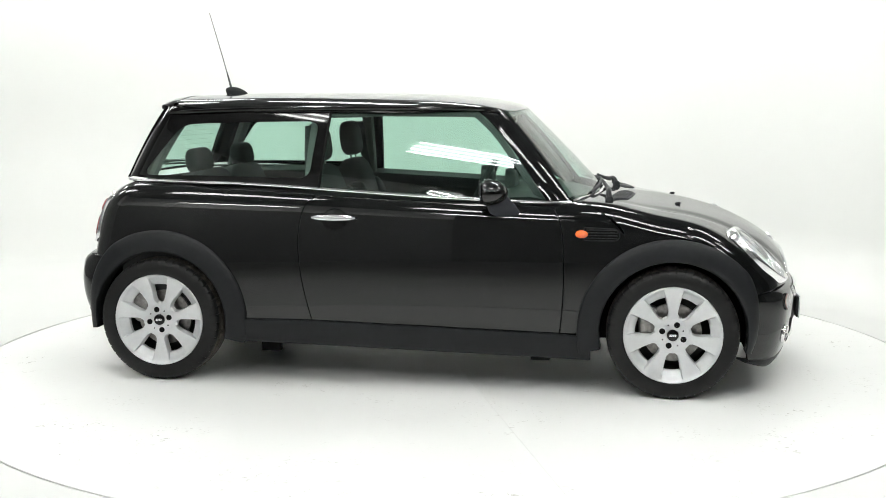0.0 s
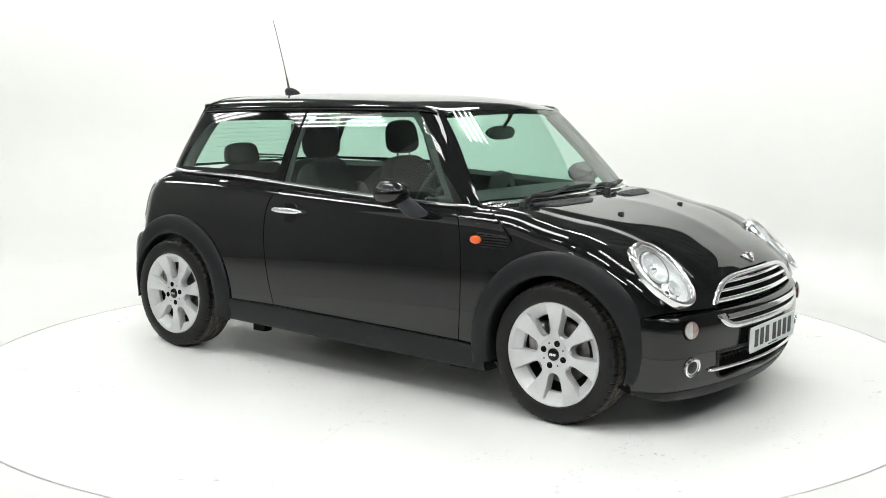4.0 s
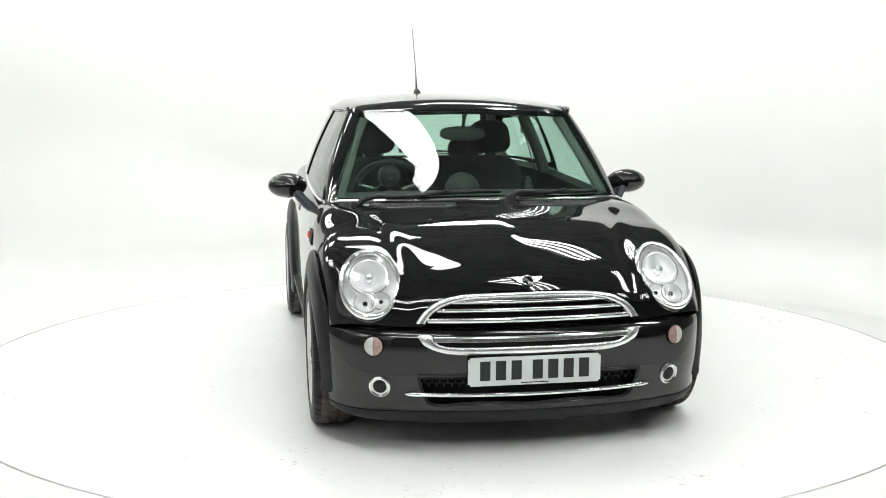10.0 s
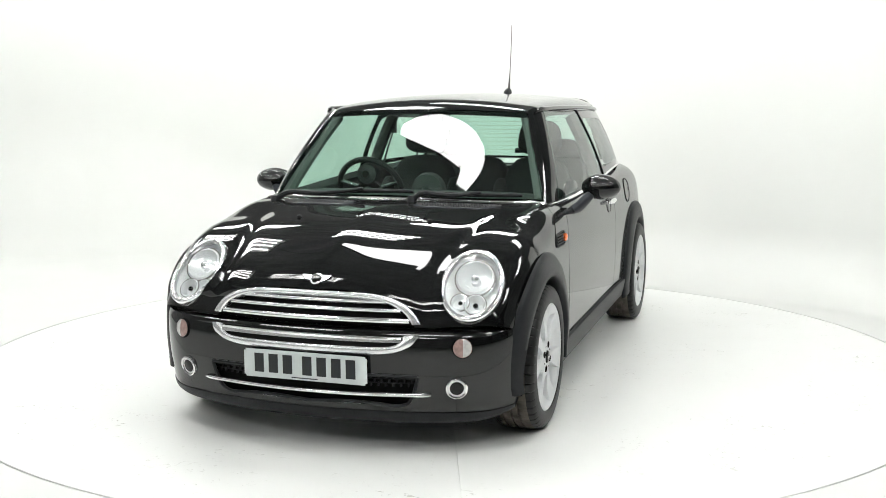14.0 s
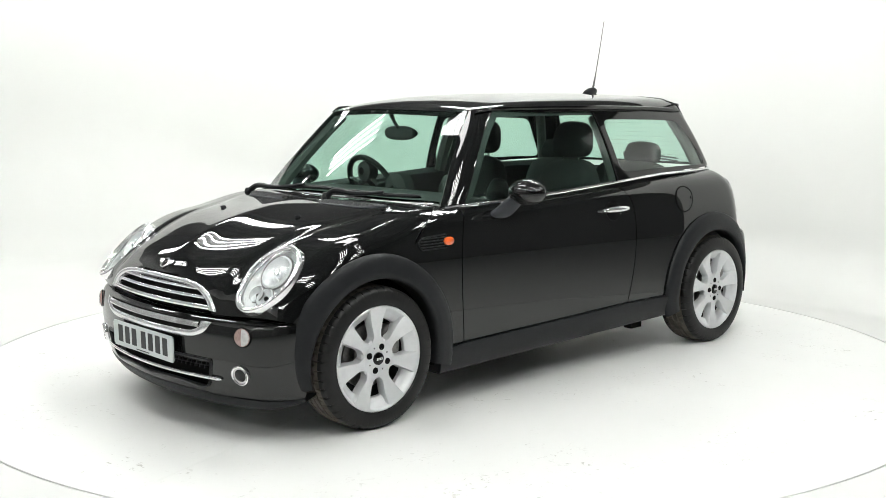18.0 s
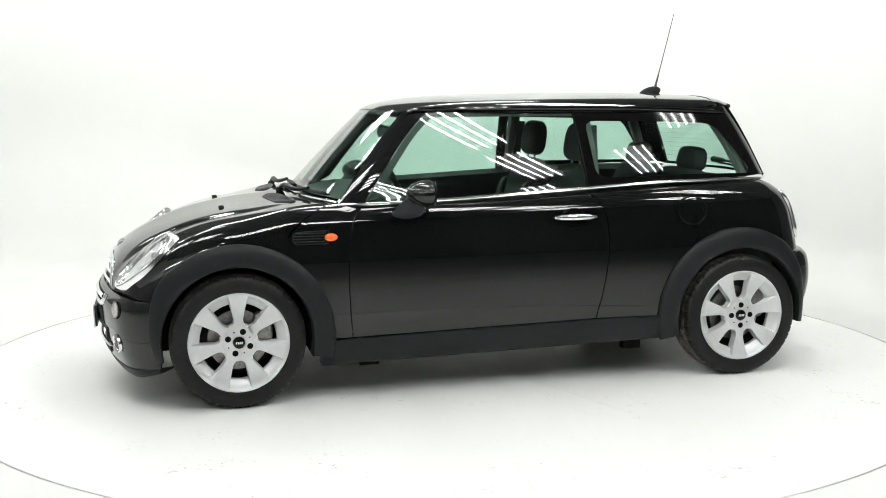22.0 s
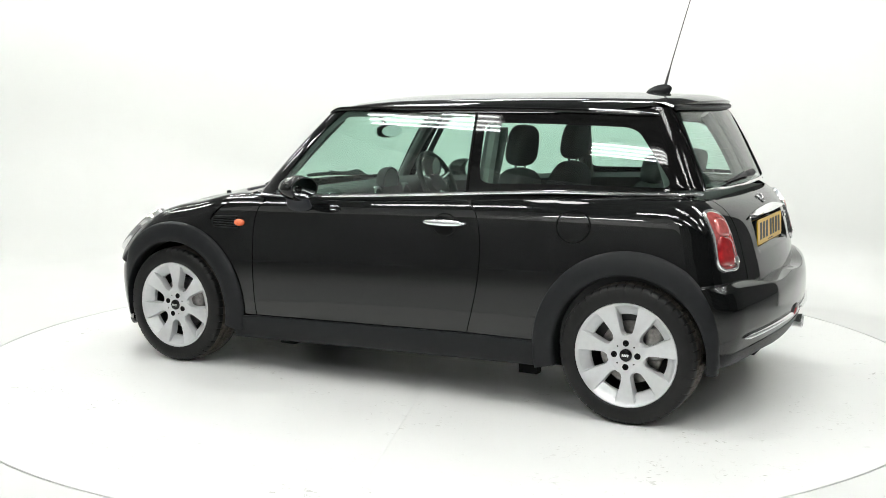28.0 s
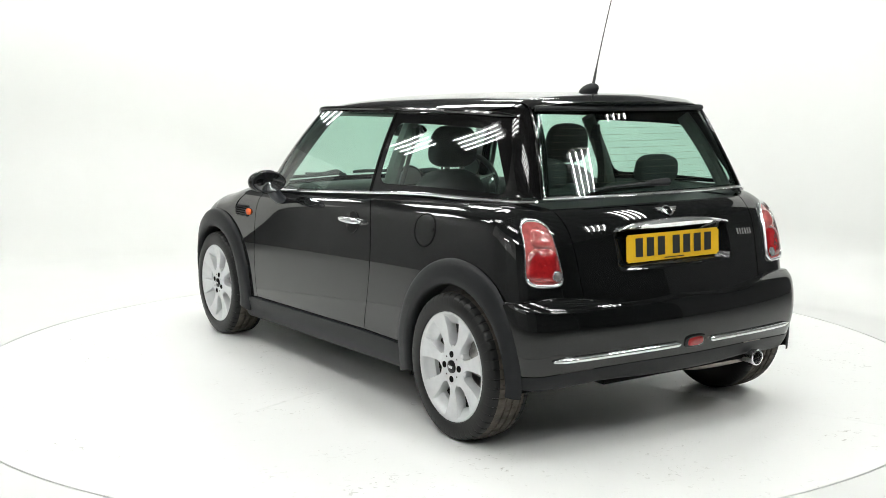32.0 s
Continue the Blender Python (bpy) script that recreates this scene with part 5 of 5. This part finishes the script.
def tail_lamp(s):
    t = new("tail_lamp")
    t.parent = CAR
    tagged(t, "upright red tail lamp in a chrome frame")
    n = 20
    c = np.array([(0.598, 0.908), (0.698, 0.914), (0.724, 0.660), (0.570, 0.655)])
    lp = rounded([(p[0], p[1]) for p in c], n, 0.05, 1)
    L = np.stack([-1.56 + 0 * lp[:, 0], lp[:, 0] * s, lp[:, 2]], 1)
    # start from the corner of the body and settle outwards
    near, far = np.full(len(L), -1.2), np.full(len(L), -1.9)
    for _ in range(30):
        L[:, 0] = (near + far) / 2
        inside = tub(L) < 0
        near, far = np.where(inside, L[:, 0], near), np.where(inside, far, L[:, 0])
    ctr = L.mean(0)
    A = settle(L, tub, 0.001)
    rows = [settle(ctr + (L - ctr) * k, tub, o) for k, o in ((1.0, -0.002), (0.99, 0.008), (0.95, 0.013), (0.90, 0.012), (0.88, 0.006))]
    P = np.stack(rows)
    Geo().grid(P, close_u=True).done("lamp_frame", CHROME, t, "chrome frame", crease=60)
    rows = [settle(ctr + (L - ctr) * k, tub, 0.006) for k in (0.89, 0.5, 0.03)]
    Geo().grid(np.stack(rows), close_u=True).done("lamp_bowl", PINKRED, t, "pale red lamp bowl")
    # the red lower lens and the paler turn lens over it
    for name, m, label, corners in (
        ("lens", REDLENS, "red ribbed lens", [(0.594, 0.803), (0.684, 0.803), (0.696, 0.676), (0.584, 0.672)]),
        ("turn_lens", PINKRED, "pinkish turn lens", [(0.608, 0.894), (0.674, 0.898), (0.684, 0.804), (0.594, 0.804)]),
    ):
        q = rounded(corners, n, 0.035, 1)
        Q = settle(np.stack([np.interp(q[:, 0], [0.57, 0.73], [-1.63, -1.52]), q[:, 0] * s, q[:, 2]], 1), tub, 0.004)
        mid = Q.mean(0)
        rows = [settle(mid + (Q - mid) * k, tub, 0.008 + 0.010 * (1 - k ** 6)) for k in np.linspace(1.0, 0.03, 9)]
        Geo().grid(np.stack(rows), close_u=True).done(name, m, t, label)
    p, nn = spot(tub, (-1.62, 0.605 * s, 0.700), 0.0185)
    dish([(0.021, 0.021, -0.002), (0.020, 0.020, 0.003), (0.016, 0.016, 0.003), (0.015, 0.015, 0.0)], p, nn).done("eye_ring", CHROME, t)
    dish([(0.017, 0.017, 0.0), (0.009, 0.009, 0.0025), (0.0005, 0.0005, 0.003)], p, nn).done("reversing_eye", STEEL, t, "clear reversing lamp")


for s in (-1, 1):
    tail_lamp(s)


def tail_fittings():
    # bright grip over the rear plate
    h = new("tailgate_handle")
    h.parent = CAR
    tagged(h, "wide chrome tailgate handle above the rear plate")
    y = np.linspace(-0.305, 0.305, 50)
    top = 0.906 - 0.030 * (np.abs(y) / 0.305) ** 3
    bot = np.full_like(y, 0.852)
    rows = [settle(np.stack([np.full_like(y, -1.65), y, bot * (1 - k) + top * k], 1), tub, o) for k, o in ((1.0, 0.002), (0.94, 0.014), (0.7, 0.024), (0.35, 0.032), (0.05, 0.034), (0.0, 0.028), (0.02, 0.0))]
    Geo().grid(np.stack(rows)).done("handle_bar", CHROME, h, "chrome bar", crease=60)
    # model lettering as bars
    m = new("tailgate_lettering")
    m.parent = CAR
    tagged(m, "small row of chrome bars on the tailgate")
    for k in range(6):
        p, n = spot(tub, (-1.63, -0.385 - 0.0185 * k, 0.808), 0.001)
        q = np.array([[-0.0055, -0.013, 0], [0.0055, -0.013, 0], [0.0055, 0.013, 0], [-0.0055, 0.013, 0]])
        g = Geo().grid(placed(np.stack([q, q + np.array([0, 0, 0.003])]), p, n), close_u=True)
        g.fan(placed(q + np.array([0, 0, 0.003]), p, n))
        g.done("plain_bar", CHROME, m, smooth=False)
    # bumper strips, fog lamp
    for s in (-1, 1):
        y = np.linspace(0.085, 0.665, 40) * s
        pts = settle(np.stack([-1.77 + 0.2 * y * y, y, 0.402 - 0.012 * (np.abs(y) / 0.66) ** 2], 1), rear_bumper_f, 0.006)
        sweep(pts, np.interp(np.abs(y), [0.085, 0.1, 0.62, 0.665], [0.005, 0.011, 0.011, 0.003]), 10).done("bumper_strip", CHROME, CAR, "chrome rear bumper strip")
    p, n = spot(rear_bumper_f, (-1.77, 0, 0.405), 0.002)
    f = new("rear_fog_lamp")
    f.parent = CAR
    tagged(f, "small red rear fog lamp in the bumper")
    B = ball((0, 0, 0), (0.046, 0.020, 0.012), 24, 12, 0.6)
    Geo().grid(placed(B, p, n), close_u=True).done("lens", REDLENS, f)
    B = ball((0, 0, 0), (0.058, 0.028, 0.006), 24, 12, 0.6)
    Geo().grid(placed(B, p, n), close_u=True).done("lamp_frame", GLOSS, f)
    # exhaust
    e = new("exhaust")
    e.parent = CAR
    tagged(e, "polished exhaust tip on a stained silencer")
    Geo().grid(lathe([(0.024, 0.14), (0.030, 0.13), (0.032, 0.0), (0.035, -0.012), (0.035, -0.020), (0.029, -0.022), (0.027, 0.0), (0.026, 0.10)], 36, "x", (-1.715, -0.42, 0.272)), close_u=True).done("tail_pipe", CHROME, e, "polished tip")
    Geo().grid(ball((-1.52, -0.36, 0.285), (0.11, 0.26, 0.075), 32, 14, 0.55), close_u=True).done("silencer", STAINLESS, e, "stained steel silencer")
    # rear wiper
    w = new("wiper")
    w.parent = CAR
    tagged(w, "black rear wiper resting on the rear window")
    a = line([(-1.55, -0.06, 1.035), (-1.545, 0.05, 1.030), (-1.53, 0.20, 1.020), (-1.51, 0.35, 1.005)], 30)
    b = settle(a, cabin, 0.020)
    sweep(b, np.interp(np.linspace(0, 1, 30), [0, 0.25, 0.3, 1], [0.022, 0.016, 0.010, 0.005]), 10, 0.8).done("wiper_arm", PLASTIC, w)
    sweep(settle(a[5:] + np.array([0, 0, -0.012]), cabin, 0.007), 0.005, 6).done("wiper_blade", DARK, w)
    # dark strip between roof lip and rear window
    y = np.linspace(-0.47, 0.47, 50)
    pts = settle(np.stack([-1.36 + 0.22 * y * y, y, np.full_like(y, 1.325)], 1), cabin, 0.010)
    sweep(pts, 0.012, 8).done("rear_gutter", PLASTIC, CAR)
    # roof lip spoiler
    y = np.linspace(-0.485, 0.485, 60)
    e1 = settle(np.stack([-1.30 + 0.36 * y * y, y, np.full_like(y, 1.38)], 1), roof_f, 0.003)
    e2 = np.stack([-1.402 + 0.36 * y * y + 2.0 * y ** 8, y, 1.362 - 0.05 * y * y - 1.6 * y ** 6], 1)
    e3 = e2 + np.array([0.007, 0, -0.013])
    e4 = np.stack([-1.345 + 0.33 * y * y, y, 1.335 - 0.03 * y * y - 0.8 * y ** 6], 1)
    Geo().grid(np.stack([e1, (e1 + e2) / 2 + np.array([0, 0, 0.006]), e2, e3, e4])).done("roof_spoiler", PAINT, CAR, crease=70)
    # aerial
    a = new("aerial")
    a.parent = CAR
    tagged(a, "thin whip aerial on a black fin foot at the rear of the roof")
    B = ball((-1.095, 0, 1.402), (0.060, 0.022, 0.036), 24, 14)
    B[..., 0] += np.where(B[..., 2] > 1.40, -(B[..., 2] - 1.40) * 0.8, 0)
    Geo().grid(B, close_u=True).done("aerial_foot", PLASTIC, a)
    m = line([(-1.128, 0.0, 1.425), (-1.145, 0.0, 1.49), (-1.238, -0.012, 1.835)], 20)
    sweep(m, np.interp(np.linspace(0, 1, 20), [0, 0.18, 0.22, 1], [0.0072, 0.0046, 0.0028, 0.0022]), 8).done("aerial_whip", TRIM, a, "thin grey whip")


tail_fittings()


# ---- inside of the car ----
def cabin_inside():
    for s in (-1, 1):
        x = np.linspace(-1.45, 0.80, 70)
        rows = [settle(np.stack([x, np.full(70, 0.7 * s), np.full(70, z)], 1), tub, -0.06) for z in (0.30, 0.45, 0.60, 0.75, 0.86)]
        top = settle(np.stack([x, np.full(70, 0.7 * s), BELT(x) - 0.012], 1), cabin, -0.05)
        edge = settle(np.stack([x, np.full(70, 0.7 * s), BELT(x) + 0.004], 1), cabin, -0.014)
        Geo().grid(np.stack(rows + [top, edge])).done("side_lining", TRIM, CAR, "dark grey inner side lining")
        # lighter inner trim of windscreen and centre pillars
        a = settle(line([(0.70, 0.66, 0.91), (0.58, 0.60, 1.08), (0.47, 0.55, 1.22), (0.40, 0.51, 1.30)], 24, s), cabin, -0.045)
        sweep(a, 0.030, 8).done("pillar_lining", PILLAR, CAR, "grey pillar lining")
        a = settle(line([(-0.50, 0.70, 0.95), (-0.49, 0.57, 1.30)], 16, s), cabin, -0.055)
        sweep(a, 0.034, 8).done("pillar_lining", PILLAR, CAR, "grey pillar lining")
        a = settle(line([(-1.36, 0.62, 0.98), (-1.28, 0.55, 1.15), (-1.20, 0.50, 1.30)], 16, s), cabin, -0.05)
        sweep(a, 0.03, 8).done("pillar_lining", PILLAR, CAR, "grey pillar lining")
    Geo().box((-0.2, 0, 0.315), (2.1, 1.36, 0.03)).done("cabin_floor", TRIM, CAR, smooth=False)
    Geo().box((0.92, 0, 0.62), (0.04, 1.30, 0.50)).done("bulkhead", DARK, CAR, smooth=False)
    # dashboard
    d = new("dashboard")
    d.parent = CAR
    tagged(d, "dark grey dashboard with round dials")
    y = np.linspace(-0.66, 0.66, 40)
    prof = [(0.86, 0.875), (0.72, 0.905), (0.56, 0.925), (0.44, 0.918), (0.385, 0.895), (0.375, 0.84), (0.41, 0.80), (0.42, 0.66), (0.50, 0.50)]
    D = np.stack([np.stack([px - 0.12 * y * y * (px > 0.6), y, np.full_like(y, pz) - 0.012 * (np.abs(y) / 0.66) ** 4], 1) for px, pz in prof])
    g = Geo().grid(D)
    g.fan(D[:, 0]).fan(D[:, -1])
    g.done("dash_top", TRIM, d, crease=60)
    for c, r in (((0.40, 0.0, 0.915), 0.085), ((0.315, -0.36, 0.985), 0.055)):
        Geo().grid(lathe([(r * 0.92, -0.012), (r, -0.016), (r * 1.06, 0.0), (r * 0.95, 0.04), (0.02, 0.055)], 36, "x", c), close_u=True).done("dial_pod", TRIM, d)
        Geo().grid(lathe([(r * 0.92, -0.009), (0.0005, -0.008)], 36, "x", c), close_u=True).done("dial_face", DIAL, d)
    for yy in (-0.58, -0.15, 0.15, 0.58):
        Geo().grid(lathe([(0.032, -0.004), (0.042, -0.010), (0.050, 0.0), (0.045, 0.03)], 28, "x", (0.385, yy, 0.86)), close_u=True).done("air_vent", SATIN, d)
        Geo().grid(lathe([(0.034, 0.0), (0.0005, 0.004)], 28, "x", (0.385, yy, 0.86)), close_u=True).done("vent_disc", DARK, d)
    for yy in (-0.10, 0.10):
        sweep([(0.39, yy, 0.83), (0.37, yy, 0.62), (0.34, yy, 0.48)], 0.018, 8).done("console_bar", SATIN, d)
    # steering wheel on the right
    w = new("steering_wheel")
    w.parent = CAR
    tagged(w, "dark three-spoke steering wheel on the right")
    c, n = np.array([0.295, -0.36, 0.905]), unit(np.array([-0.90, 0, 0.43]))
    loop_tube(placed(oval(0.172, 0.172, 60), c, n), 0.0155, 10).done("wheel_rim", CLOTHBLACK, w)
    dish([(0.075, 0.065, -0.01), (0.070, 0.060, 0.015), (0.045, 0.04, 0.03), (0.0005, 0.0005, 0.033)], c - n * 0.02, n).done("wheel_boss", TRIM, w)
    for a in (15, 165, 270):
        q = placed(np.array([[0.06 * math.cos(radians(a)), 0.055 * math.sin(radians(a)), -0.01], [0.168 * math.cos(radians(a)), 0.168 * math.sin(radians(a)), 0.0]]), c, n)
        sweep(q, 0.016, 8, 0.6).done("wheel_spoke", SATIN, w)
    sweep(np.stack([c - n * 0.03, c - n * 0.22]), 0.03, 10).done("steering_column", TRIM, w)
    # inside mirror
    m = new("inside_mirror")
    m.parent = CAR
    tagged(m, "dark oval inside mirror under the windscreen top")
    Geo().grid(ball((0.405, 0.0, 1.198), (0.022, 0.115, 0.036), 30, 14, 0.75), close_u=True).done("mirror_shell", TRIM, m)
    dish([(0.108, 0.031, 0.0), (0.0005, 0.0005, 0.0005)], np.array([0.381, 0, 1.198]), np.array([-1.0, 0, 0])).done("mirror_pane", MIRRORGLASS, m)
    sweep([(0.415, 0, 1.22), (0.45, 0, 1.265), (0.465, 0, 1.295)], [0.009, 0.009, 0.013], 8).done("mirror_stalk", TRIM, m)
    # sun visors
    for s in (-1, 1):
        Geo().grid(ball((0.36, 0.28 * s, 1.315), (0.085, 0.19, 0.009), 24, 8, 0.5, pose(0, 0, 0, 0, 12, 0)), close_u=True).done("sun_visor", LINER, CAR, "grey folded sun visor")


PILLAR = mat("grey_pillar_lining", (0.15, 0.15, 0.145), 0.8, var=0.08, scale=60)
CLOTHBLACK = mat("black_stitched_leather", (0.014, 0.014, 0.014), 0.45, bump=0.2, bump_scale=300)
cabin_inside()


def cushion(c, size, tilt, power=0.45, taper=0.0, nu=32, nv=20):
    """A padded block, rounder with a larger power, leaning about y."""
    B = ball((0, 0, 0), size, nu, nv, power)
    B[..., 1] *= 1 - taper * (B[..., 2] / size[2] * 0.5 + 0.5)
    m = np.array(pose(0, 0, 0, 0, tilt, 0).to_3x3())
    return Geo().grid(B @ m.T + np.array(c), close_u=True)


def front_seat(y):
    s = new("front_seat")
    s.parent = CAR
    tagged(s, "charcoal front seat with a separate headrest")
    cushion((-0.18, y, 0.46), (0.27, 0.25, 0.085), -8, 0.5).done("seat_cushion", CLOTH, s)
    cushion((-0.475, y, 0.735), (0.085, 0.24, 0.31), -12, 0.55, 0.22).done("backrest", CLOTH, s)
    for dy in (-0.215, 0.215):
        cushion((-0.43, y + dy * 0.95, 0.69), (0.075, 0.045, 0.23), -12, 0.6).done("side_bolster", CLOTHBLACK, s)
    cushion((-0.545, y, 1.150), (0.050, 0.135, 0.098), -8, 0.62, 0.18).done("headrest", CLOTH, s)
    for dy in (-0.055, 0.055):
        sweep([(-0.525, y + dy, 1.00), (-0.540, y + dy, 1.10)], 0.006, 8).done("headrest_post", SATIN, s)
    Geo().box((-0.21, y, 0.36), (0.42, 0.36, 0.08)).done("seat_base", TRIM, s, smooth=False)


front_seat(-0.345)
front_seat(0.345)


def rear_bench():
    s = new("rear_seat")
    s.parent = CAR
    tagged(s, "charcoal rear bench seat with two low headrests")
    cushion((-0.86, 0, 0.46), (0.25, 0.55, 0.10), -6, 0.4).done("seat_cushion", CLOTH, s)
    for y in (-0.27, 0.27):
        cushion((-1.13, y, 0.74), (0.075, 0.262, 0.27), -14, 0.42).done("backrest", CLOTH, s)
        cushion((-1.195, y * 1.22, 1.055), (0.048, 0.125, 0.065), -10, 0.6, 0.15).done("headrest", CLOTH, s)
        for dy in (-0.05, 0.05):
            sweep([(-1.18, y * 1.22 + dy, 0.96), (-1.192, y * 1.22 + dy, 1.03)], 0.006, 8).done("headrest_post", SATIN, s)
    Geo().box((-1.36, 0, 0.93), (0.26, 1.10, 0.02)).done("parcel_shelf", TRIM, CAR, smooth=False)


rear_bench()



def under_parts():
    for s in (-1, 1):
        for x in (0.62, -0.72):
            Geo().box((x, 0.64 * s, 0.150), (0.09, 0.05, 0.045)).done("jacking_point", DARK, CAR, smooth=False)
        sweep([(-1.0, 0.60 * s, 0.24), (-0.86, 0.56 * s, 0.20), (-0.74, 0.52 * s, 0.215)], 0.030, 8).done("trailing_arm", DARK, CAR)
        b = line([(-0.535, 0.545, 1.20), (-0.52, 0.60, 1.02), (-0.47, 0.62, 0.82), (-0.40, 0.60, 0.55)], 24, s)
        sweep(b, 0.023, 6, 0.12, normal=np.tile(np.array([0.15, s * 0.98, 0.0]), (24, 1))).done("seat_belt", TRIM, CAR, "dark grey seat belt")
        Geo().box((-0.53, 0.548 * s, 1.205), (0.05, 0.02, 0.07)).done("belt_guide", TRIM, CAR, smooth=False)
    sweep([(0.9, -0.05, 0.20), (0.2, -0.03, 0.185), (-0.8, -0.05, 0.19), (-1.3, -0.20, 0.25)], 0.028, 10).done("exhaust_pipe", STAINLESS, CAR, "stained steel exhaust pipe")
    sweep([(-1.2335, -0.62, 0.26), (-1.2335, 0.62, 0.26)], 0.03, 10).done("rear_axle_beam", DARK, CAR)


under_parts()

# ---- motion ----
TURN0, TURN_RATE = -9.05, -7.102
CAR_OFF = (-0.0637, 0.0225)


def motions():
    rows_car, rows_table = [], []
    for k in range(65):
        t = k * 0.5
        a = TURN0 + TURN_RATE * t
        c, s = math.cos(radians(a)), math.sin(radians(a))
        rows_car.append((t, pose(c * CAR_OFF[0] - s * CAR_OFF[1], s * CAR_OFF[0] + c * CAR_OFF[1], 0, 0, 0, a)))
        rows_table.append((t, pose(0, 0, 0, 0, 0, a)))
    walk(CAR, rows_car)
    walk(TABLE, rows_table)


motions()
